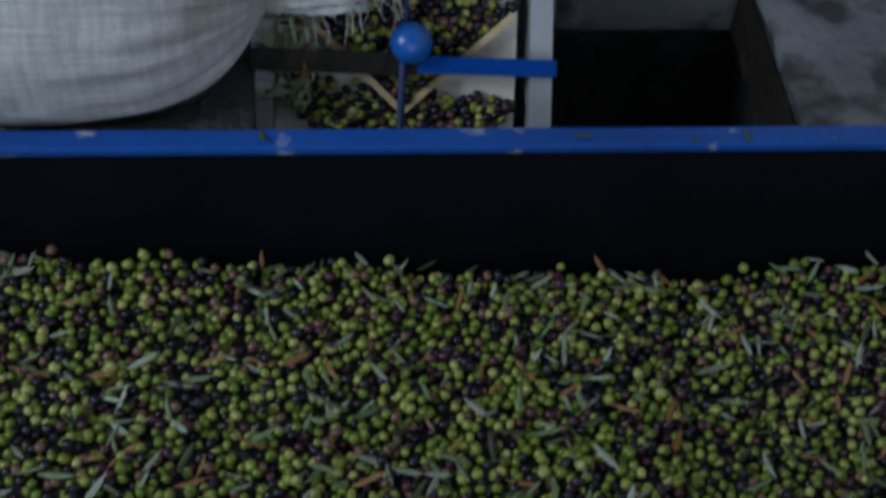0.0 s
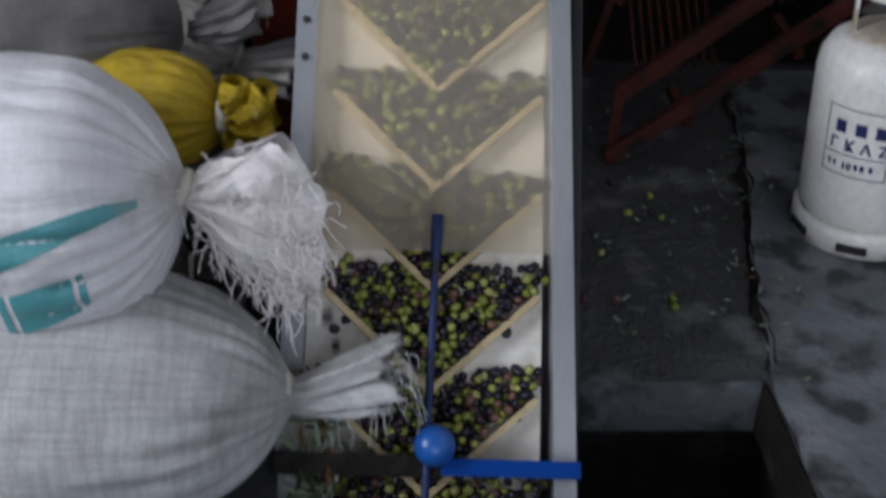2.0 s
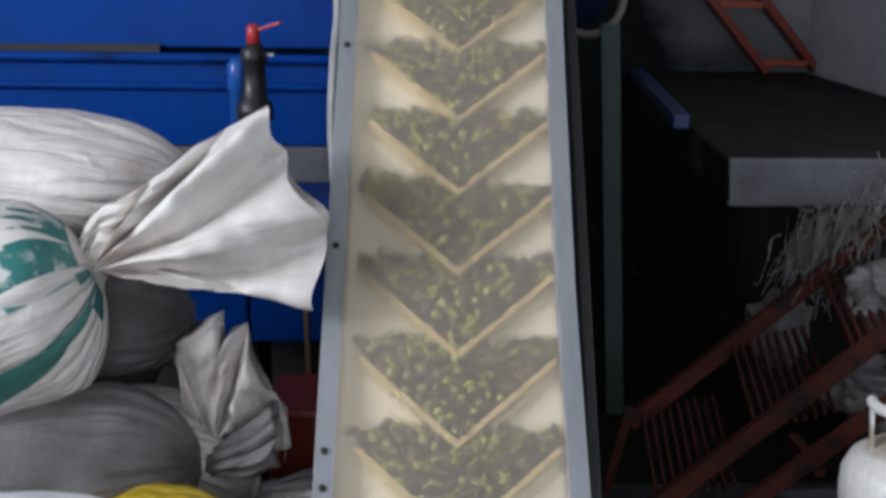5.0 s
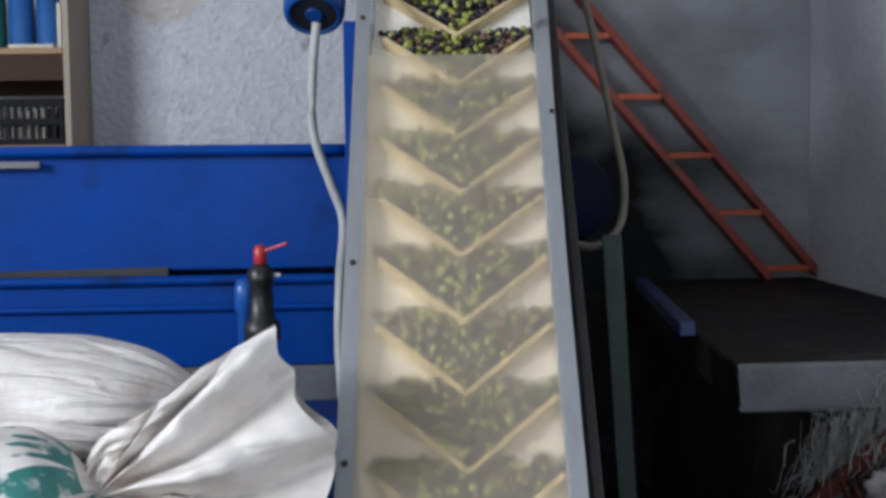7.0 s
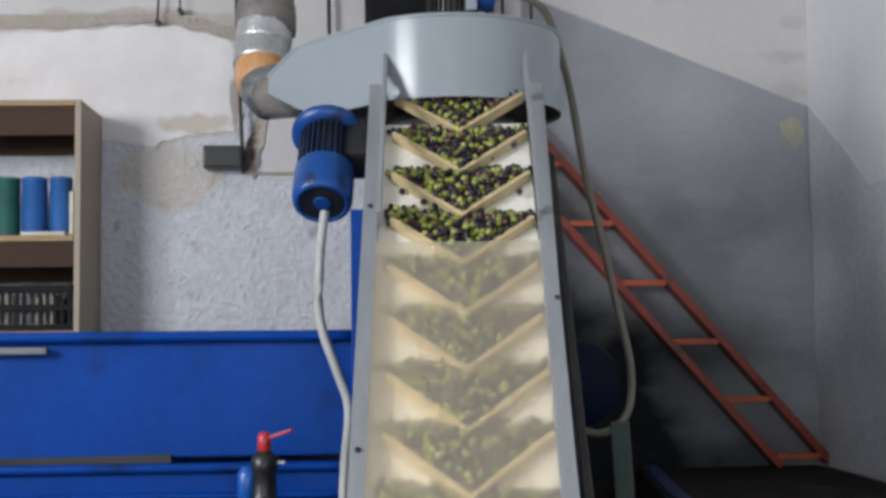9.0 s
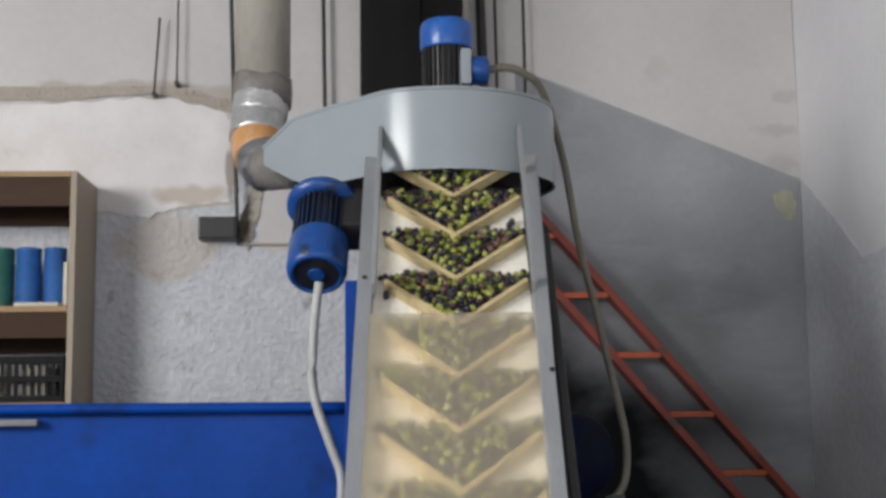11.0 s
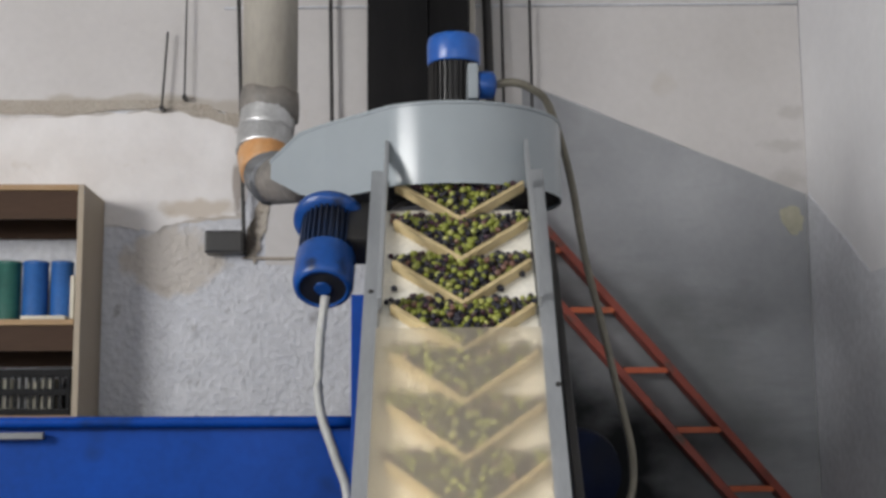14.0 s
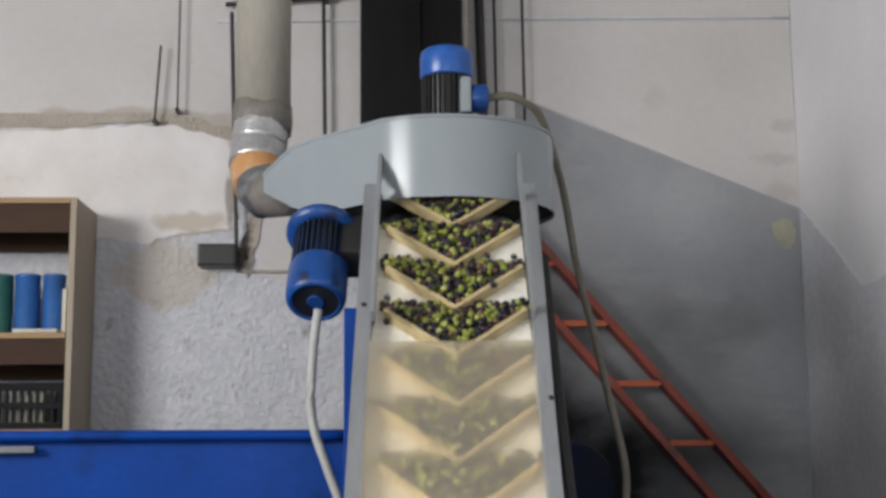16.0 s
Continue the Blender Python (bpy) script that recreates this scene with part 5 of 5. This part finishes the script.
banded = sack("raffia_sack", pose(-0.565, 1.785, 0.43, 0, -8, -4), 0.62, 0.232, [M_SACK, M_TEAL], "full white raffia sack with a teal printed band", 1.0, 0, 0.085, (0.02, -0.03, -0.075), 2, 30, fray=420, sag=0.9, ruffle=0.5, thread=0.075, prints=[(0.50, 0.93, (0.470, 0.512), (0.425, 0.447)), (0.585, 0.605, (0.530, 0.585), (0.528, 0.583)), (0.62, 0.77, (0.528, 0.583), (0.518, 0.570)), (0.782, 0.80, (0.517, 0.568), (0.515, 0.565))])
loose_cloth(banded, (-0.265, 1.76, 0.474), [(-0.235, 0.515), (-0.197, 0.539), (-0.108, 0.57), (-0.074, 0.534), (-0.039, 0.462), (-0.035, 0.387), (-0.054, 0.31), (-0.092, 0.259), (-0.133, 0.311), (-0.186, 0.377), (-0.233, 0.442)],
            M_FRAY, 0.05, 6, 2, 0.034, 1.5, 420, 0.06)
yellow = sack("raffia_sack", pose(-0.385, 2.14, 0.42, 0, 0, -10), 0.32, 0.113, [M_YELLOW], "small full yellow raffia sack", 0.95, 0, 0.065, (0.0, -0.02, -0.01), 3, ruffle=0.4)
loose_cloth(yellow, (-0.232, 2.10, 0.435), [(-0.244, 0.47), (-0.232, 0.51), (-0.2, 0.507), (-0.16, 0.499), (-0.129, 0.477), (-0.142, 0.442), (-0.124, 0.402), (-0.173, 0.369), (-0.225, 0.355), (-0.244, 0.401)],
            M_YELLOW, 0.05, 4, 12, 0.05, 1.6)
printed = sack("raffia_sack", pose(-0.72, 2.36, 0.80, 12, -22, 12), 0.44, 0.21, [M_SACKCREAM, M_GREENPRINT], "full white raffia sack with green print and a wide open mouth", 0.98, 0, 0.215, (0.0, 0.04, -0.05), 4, 28, sag=0.95, prints=[(0.10, 0.93, (0.53, 0.61), (0.500, 0.535)), (0.93, 0.975, (0.40, 0.62), (0.40, 0.62)), (0.55, 0.95, (0.20, 0.44), (0.16, 0.44), M_GREENMOTTLE)], ruffle=0.2, squash=(0.42, 1.0), slant=-0.12, folds=4)
loose_cloth(printed, (-0.522, 2.395, 0.888), [(-0.555, 0.93), (-0.538, 0.966), (-0.494, 1.01), (-0.44, 1.032), (-0.322, 1.124), (-0.187, 1.194), (-0.173, 1.147), (-0.154, 1.121), (-0.15, 1.067), (-0.066, 0.976), (-0.087, 0.909), (-0.11, 0.825), (-0.191, 0.836), (-0.277, 0.869), (-0.384, 0.879), (-0.474, 0.87)],
            M_SACKCREAM, 0.08, 6, 4, 0.10, 2.4)
sack("raffia_sack", pose(-0.62, 2.32, 0.50, 0, 0, 4), 0.62, 0.18, [M_SACKGREY], "dirty grey raffia sack low beside the belt", 0.85, 0.12, 0.05, (0.02, 0.0, 0.06), 5)
sack("raffia_sack", pose(-0.42, 2.44, 0.47, 0, 22, -6), 0.42, 0.15, [M_SACKDIRTY], "dirty beige raffia sack with a gathered neck", 0.9, 0.12, 0.05, (0.0, 0.0, 0.05), 6, fray=30)
crumpled = sack("raffia_sack", pose(-0.375, 2.48, 0.42, 0, -58, -10), 0.26, 0.12, [M_SACKDIRTY], "small beige sack with a crumpled open neck", 0.9, 0, 0.085, (-0.02, -0.02, 0.02), 16, ruffle=0.5, squash=(0.8, 0.9), slant=0.5)
loose_cloth(crumpled, (-0.30, 2.40, 0.53), [(-0.35, 0.55), (-0.366, 0.62), (-0.375, 0.73), (-0.282, 0.801), (-0.295, 0.72), (-0.267, 0.756), (-0.236, 0.773), (-0.23, 0.71), (-0.204, 0.652), (-0.183, 0.616), (-0.155, 0.581), (-0.156, 0.508), (-0.196, 0.496), (-0.25, 0.484)],
            M_SACKBEIGE, 0.05, 5, 9, 0.06, 1.8, 40, 0.04)
sack("raffia_sack", pose(-0.62, 2.62, 0.72, 0, 2, 6), 0.50, 0.17, [M_SACKGREY], "dirty grey raffia sack pressed between others", 0.9, 0, 0.07, (0.02, -0.05, -0.02), 7)
sack("raffia_sack", pose(-0.78, 2.78, 1.0, 0, 6, 3), 0.84, 0.22, [M_SACKCREAM], "white raffia sack with stains on top of the pile", 0.62, 0.08, 0.05, (0.0, 0.0, -0.02), 8)
# the rest of the pile, which carries the upper sacks
for x, y, z, l, r, sd in ((-0.62, 2.02, 0.13, 0.66, 0.19, 9), (-0.60, 2.36, 0.17, 0.7, 0.2, 10), (-0.66, 2.74, 0.2, 0.72, 0.22, 11), (-0.8, 2.72, 0.6, 0.7, 0.24, 12), (-1.1, 2.2, 0.45, 0.5, 0.25, 13)):
    sack("raffia_sack", pose(x, y, z, 0, 0, 3), l, r, [M_SACKGREY], "dirty grey raffia sack low in the pile", 0.85, 0.1, 0.05, (0, 0, 0.0), sd)

bm = fresh()
box(bm, -0.235, -0.085, 2.82, 3.1, 0.0, 0.42, 0.012)
tagged(part("plastic_bin", bm, M_REDPLASTIC), "red plastic bin on the floor behind the sacks", "bin")

bm = fresh()
bar(bm, (-0.146, 3.2, 0.0), (-0.166, 3.22, 0.62), 0.012, 0.05, 0.002, (0, 1, 0))
tagged(part("wooden_board", bm, M_WOOD), "narrow brown board standing beside the elevator", "board")

# ---- gas cylinder ----
cyl = thing("gas_cylinder", pose(1.165, 2.41, 0.020, 0, -4), "off-white steel gas cylinder leaning slightly on the concrete", "gas cylinder")
R = 0.15
bm = fresh()
lathe(bm, [(R * 0.9, 0.05), (R * 0.97, 0.07), (R, 0.1), (R, 0.24), (R * 1.006, 0.245), (R * 1.006, 0.255), (R, 0.26), (R, 0.385), (R * 0.97, 0.42), (R * 0.86, 0.45), (R * 0.62, 0.472), (R * 0.3, 0.482)], None, 48)
part("vessel", bm, M_WHITE, cyl)
bm = fresh()
lathe(bm, [(R * 1.0, 0.0), (R * 1.06, 0.004), (R * 1.06, 0.05), (R * 1.0, 0.068), (R * 0.96, 0.06), (R * 0.96, 0.0)], None, 48)
part("foot_ring", bm, M_WHITE, cyl)
for a in (-170, -118, -66):
    bm = fresh()
    box(bm, R * 1.055, R * 1.065, -0.033, 0.033, 0.016, 0.036, 0.003, pose(0, 0, 0, 0, 0, a))
    part("foot_slot", bm, M_BLACK, cyl, "dark slot in the foot ring")
bm = fresh()
for a0, a1, z0, z1 in ((-200, 20, 0.56, 0.585),):
    n = 30
    pr = []
    for i in range(n + 1):
        a = radians(a0 + (a1 - a0) * i / n)
        pr.append((0.085 * math.cos(a), 0.085 * math.sin(a), 0.572))
    tube(bm, pr, 0.012, 8, 0, 2)
for a in (-195, -90, 15):
    x, y = 0.085 * math.cos(radians(a)), 0.085 * math.sin(radians(a))
    bar(bm, (x, y, 0.45), (x, y, 0.572), 0.03, 0.008, 0.002, (math.cos(radians(a)), math.sin(radians(a)), 0))
part("carry_collar", bm, M_WHITE, cyl, "steel carrying collar")
bm = fresh()
lathe(bm, [(0.022, 0.48), (0.022, 0.52), (0.014, 0.525), (0.014, 0.55), (0.024, 0.555), (0.024, 0.57)], None, 14)
part("valve_head", bm, M_TINBLUE, cyl, "blue valve cap")


def curved_box(bm, a0, a1, z0, z1, r, n=10):
    for i in range(n):
        b0, b1 = radians(a0 + (a1 - a0) * i / n), radians(a0 + (a1 - a0) * (i + 1) / n)
        q = [bm.verts.new((r * math.cos(b), r * math.sin(b), z)) for b, z in ((b0, z0), (b1, z0), (b1, z1), (b0, z1))]
        bm.faces.new(q)
    return bm


PRINT = R * 1.008
MID, HALF = -129, 27
bm = fresh()
for z in (0.195, 0.243, 0.348):
    curved_box(bm, MID - HALF, MID + HALF, z, z + 0.0025, PRINT)
for a in (-HALF, HALF - 0.9):
    curved_box(bm, MID + a, MID + a + 0.9, 0.195, 0.3505, PRINT, 2)
part("printed_frame", bm, M_INK, cyl, "navy printed frame")
for a in (-143, -126, -110):
    bm = fresh()
    curved_box(bm, a - 4.5, a + 4.5, 0.293, 0.322, PRINT, 3)
    part("brand_mark", bm, M_INK, cyl, "navy printed mark")
for a, w in ((-149, 2), (-144, 2), (-126, 3), (-121, 3), (-114, 3)):
    bm = fresh()
    curved_box(bm, a - w / 2, a + w / 2, 0.214, 0.228, PRINT, 2)
    part("print_bar", bm, M_INK, cyl, "small navy printed bar")
for text, z, size, spread, mid in (("ΓΚΑΖ", 0.255, 0.034, 13.5, -127), ("10", 0.212, 0.022, 4.5, -134)):
    for k, ch in enumerate(text):
        cu = bpy.data.curves.new("letter", "FONT")
        cu.body, cu.size, cu.extrude, cu.offset, cu.align_x = ch, size, 0.0006, 0.0008, "CENTER"
        ob = new("letter", cu)
        cu.materials.append(M_INK)
        a = mid + (k - (len(text) - 1) / 2) * spread
        ob.parent = cyl
        ob.matrix_basis = Matrix.Translation((PRINT * math.cos(radians(a)), PRINT * math.sin(radians(a)), z)) @ pose(0, 0, 0, 90, 0, a + 90)
bm = fresh()
tube(bm, [(0.0, -0.01, 0.545), (0.025, -0.07, 0.535), (0.04, -0.125, 0.475), (0.045, -0.156, 0.41), (0.065, -0.160, 0.34), (0.11, -0.13, 0.28), (0.155, -0.08, 0.2), (0.19, 0.0, 0.02)], 0.0075, 8)
part("gas_hose", bm, M_TINBLUE, cyl, "blue rubber hose hanging from the valve")

# ---- red steps, ladder and what stands in the dark corner ----
steps = thing("steel_steps", pose(0.66, 2.9, 0), "rusty red steel steps with slatted treads lying on a slope", "steps")
ti = steps.matrix_world.inverted()


def tbar(name, a, b, w, h, mat, label=""):
    bm = fresh()
    bar(bm, ti @ Vector(a), ti @ Vector(b), w, h, 0.003)
    return part(name, bm, mat, steps, label)


near_a, near_b = Vector((0.68, 2.88, 0.12)), Vector((1.60, 2.92, 0.85))
far_a, far_b = Vector((0.72, 3.27, 0.21)), Vector((1.64, 3.31, 0.96))
tbar("stringer", near_a, near_b, 0.03, 0.045, M_RUST)
tbar("stringer", far_a, far_b, 0.03, 0.045, M_RUST)
tbar("brace", (0.63, 2.72, 0.02), (1.56, 2.76, 0.72), 0.028, 0.04, M_RUST)
tbar("leg", (0.635, 2.72, 0.0), near_a, 0.025, 0.025, M_RUST)
tbar("leg", (0.66, 3.27, 0.0), far_a + Vector((0, 0, 0.05)), 0.025, 0.025, M_RUST)
tbar("leg", (1.55, 2.76, 0.0), near_b, 0.025, 0.025, M_RUST)
tbar("leg", (1.62, 3.31, 0.0), far_b, 0.025, 0.025, M_RUST)
for k, t in enumerate((0.04, 0.30, 0.56, 0.80)):
    a, b = near_a.lerp(near_b, t), far_a.lerp(far_b, t)
    for j in range(9):
        o = Vector((0.024 * j, 0, 0.006 * j))
        tbar("tread_slat", a + o, b + o, 0.010, 0.014, M_RUST)
    tbar("tread_bearer", a + Vector((0.09, 0, -0.02)), Vector((a.x - 0.03 + 0.14, 2.74, a.z - 0.05)), 0.025, 0.025, M_RUST)

ladder = thing("orange_ladder", pose(1.8, 5.5, 0.95), "orange-red painted steel ladder leaning in the corner", "ladder")
li = ladder.matrix_world.inverted()
LA, LB = Vector((1.925, 5.57, 1.03)), Vector((0.66, 5.57, 2.49))
off = Vector((-0.235, 0.0, 0.0))
foot = (LA - LB) * 0.05
for o in (Vector((0, 0, 0)), off):
    bm = fresh()
    bar(bm, li @ (LA + o + foot), li @ (LB + o), 0.034, 0.10, 0.004, (0, 1, 0))
    part("rail", bm, M_RED, ladder)
for z in (1.0, 1.25, 1.505, 1.765, 2.03, 2.295):
    a = LA.lerp(LB, (z - LA.z) / (LB.z - LA.z))
    bm = fresh()
    bar(bm, li @ (a + Vector((-0.02, -0.03, 0))), li @ (a + off + Vector((0.02, -0.03, 0))), 0.03, 0.026, 0.003)
    part("rung", bm, M_ORANGE, ladder)

post = thing("green_post", pose(0.78, 3.9, 0), "dull green steel post leaning in the shade", "post")
bm = fresh()
bar(bm, (0.03, 0, 0.0), (-0.04, 0.02, 1.26), 0.055, 0.055, 0.004)
part("shaft", bm, M_GREENSTEEL, post)
# The bar's shade is put into its colour with the darker navy.
bm = fresh()
bar(bm, (1.125, 5.3, 0.972), (0.955, 3.82, 0.972), 0.05, 0.045, 0.006)
tagged(part("blue_bar", bm, M_ROD), "blue painted steel bar lying along the landing's edge, navy for its shade", "bar")
blower = thing("round_blower", pose(0.59, 3.86, 0), "dark navy round housing on a stand behind the elevator", "blower")
bm = fresh()
lathe(bm, [(0.03, -0.13), (0.07, -0.12), (0.11, -0.09), (0.132, -0.05), (0.137, 0.0), (0.132, 0.05), (0.11, 0.09)], pose(0, 0, 1.38, 90, 0, 20), 28)
part("housing", bm, M_NAVY, blower, "dark navy rounded housing", True)
bm = fresh()
box(bm, -0.06, 0.0, -0.03, 0.04, 0.0, 1.30)
part("stand", bm, M_BLACK, blower)

# tangled net hanging over the steps
rnd = random.Random(5)
bm = fresh()
for k in range(700):
    t = rnd.random()
    c = Vector((1.17 + 0.27 * t + rnd.gauss(0, 0.03), 3.33 + rnd.gauss(0, 0.03), 0.70 + 0.14 * t + rnd.gauss(0, 0.055)))
    pts = [c]
    for j in range(3):
        pts.append(pts[-1] + Vector((rnd.uniform(-0.03, 0.022), rnd.uniform(-0.02, 0.02), rnd.uniform(-0.07, 0.01))))
    tube(bm, pts, rnd.choice((0.0009, 0.0013, 0.002)), 3, 0, 3)
tagged(part("tangled_net", bm, M_NET), "pale tangled net hanging over the steps", "net", kind="stuff")
for (x, y, z), (sx, sy, sz), m, lab, sd in (((1.42, 3.12, 0.62), (0.17, 0.10, 0.13), M_SACKGREY, "crumpled grey empty sack on the steps", 0.0),
                                            ((1.32, 3.02, 0.40), (0.15, 0.09, 0.10), M_SACKGREY, "crumpled grey empty sack under the steps", 4.0),
                                            ((1.18, 3.46, 0.42), (0.10, 0.05, 0.12), M_SACKGREY, "crumpled grey plastic hanging behind the steps", 9.0)):
    bm = fresh()
    g = bmesh.new()
    bmesh.ops.create_icosphere(g, subdivisions=5, radius=1)
    for v in g.verts:
        n = v.co.copy()
        q = n + Vector((sd, 0, 0))
        k = 1 + 0.40 * noise.noise(q * 1.9) - 0.30 * abs(noise.noise(q * 4.2)) - 0.14 * abs(noise.noise(q * 9))
        v.co = Vector((n.x * sx, n.y * sy, n.z * sz)) * k + Vector((x, y, z))
    merge(bm, g)
    tagged(part("crumpled_sack", bm, m, None, smooth=True), lab, "sack")


# olives that ride up a little and tumble back
TUMBLERS = []
rnd = random.Random(33)
for zone in ((0.34, 0.86), (-2.02, -1.74)):
    for k in range(11 if zone[0] > 0 else 18):
        ob = new("tumbling_olive", grains([(0, 0, 0)], rnd, 0.0095, 1.2, ICO))
        ob.data.materials.append(M_OLIVE_RIPE)
        tagged(ob, "single olive rolling back down the belt", "olive", "tumbling olives")
        TUMBLERS.append((ob, zone, rnd.choice((-1, 1)) * rnd.uniform(0.05, 0.18), rnd.uniform(0, 3), rnd.uniform(0.5, 1.1)))

# fallen leaves on the floor and the rim
rnd = random.Random(21)
lv = []
for k in range(90):
    t = rnd.random()
    lv.append(((0.80 + 0.22 * t + rnd.gauss(0, 0.05) + 0.0, 1.9 + 1.2 * t + rnd.gauss(0, 0.05), 0.019), 0.15))
for k in range(45):
    lv.append(((rnd.uniform(0.5, 0.75), rnd.uniform(1.95, 3.0), 0.006), 0.15))
ob = new("fallen_leaves", leaves(lv, rnd, 0.022, 0.006))
ob.data.materials.append(M_LEAF)
tagged(ob, "small fallen leaves along the crack in the floor", "leaves", kind="stuff")
for x in (0.41, 0.59, 0.68, -0.1):
    ob = new("fallen_leaf", leaves([((x, 1.402 + rnd.uniform(-0.006, 0.01), 0.053), 0.1)], rnd, 0.03, 0.008))
    ob.data.materials.append(M_LEAF)
    tagged(ob, "single pale leaf lying on the blue rim", "leaf", "leaves on the rim")
lv = []
for k in range(110):
    p = ELEV @ Vector((rnd.gauss(-0.185, 0.022), rnd.uniform(-2.16, -1.93), 0.016 + rnd.uniform(0, 0.03)))
    lv.append((tuple(p), 0.8))
ob = new("trapped_leaves", leaves(lv, rnd, 0.055, 0.009))
ob.data.materials.append(M_LEAF)
tagged(ob, "clump of olive leaves caught at the elevator's foot", "leaves", kind="stuff")
spots = [(rnd.uniform(0.47, 0.75), rnd.uniform(1.95, 3.0), 0.009) for k in range(12)]
ob = new("spilled_olives", grains(spots, rnd))
ob.data.materials.append(M_OLIVE)
tagged(ob, "a few olives spilled on the floor", "olives", kind="stuff")

# ---- motion ----
def motions():
    lead = math.pi * PR / 3
    for ob, d0 in CLEATS:
        times = {0.0, 16.0}
        # marks along the loop where the way bends, and every half second between them
        for k in range(-2, 4):
            for mark in [LOOP_RUN + lead * i for i in range(4)] + [2 * LOOP_RUN + math.pi * PR + lead * i for i in range(4)]:
                t = (mark + k * LOOP - d0) / SPEED
                if 0 < t < 16:
                    times.add(round(t, 3))
        times |= {0.5 * i for i in range(33)}
        rows, last = [], -1
        for t in sorted(times):
            if t - last < 0.06:
                continue
            rows.append((t, on_loop(d0 + SPEED * t)))
            last = t
        if last < 16.0:
            rows.append((16.0, on_loop(d0 + SPEED * 16.0)))
        walk(ob, rows)
    over = [LOOP_RUN + lead * i for i in range(4)]
    for ob, d0 in HEAPS:
        times = {0.5 * i for i in range(33)} | {round((d - d0) / SPEED, 3) for d in over if 0 < (d - d0) / SPEED < 16}
        rows, last = [], -1
        for t in sorted(times):
            if t - last < 0.06 and t < 16:
                continue
            # pushed up out of the boot below the foot
            d = max(d0 + SPEED * t, -0.27)
            # past the head pulley the load falls into the chute behind the belt
            fall = d - over[3]
            rows.append((t, ELEV @ (Matrix.Translation((SIDE, S0 + d, BN)) if d < 0 else on_loop(d) if fall <= 0 else CHUTE)))
            last = t
        walk(ob, rows)

    for ob, (lo, hi), x, phase, climb in TUMBLERS:
        drop = 0.28
        period = climb + drop
        rows = []
        for i in range(161):
            t = 0.1 * i
            w = (t + phase) % period
            span = SPEED * climb
            base = lo + (hi - lo - span) * ((phase * 0.37) % 1) if hi - lo > span else lo
            s = base + SPEED * w if w < climb else base + span * (1 - (w - climb) / drop)
            hop = 0.0 if w < climb else 0.03 * math.sin(math.pi * (w - climb) / drop)
            rows.append((t, ELEV @ Matrix.Translation((x + 0.006 * math.sin(t * 2), s, BN + 0.012 + hop)) @ pose(0, 0, 0, -60 * math.sin(3 * t), 0, 20)))
        walk(ob, rows)


motions()
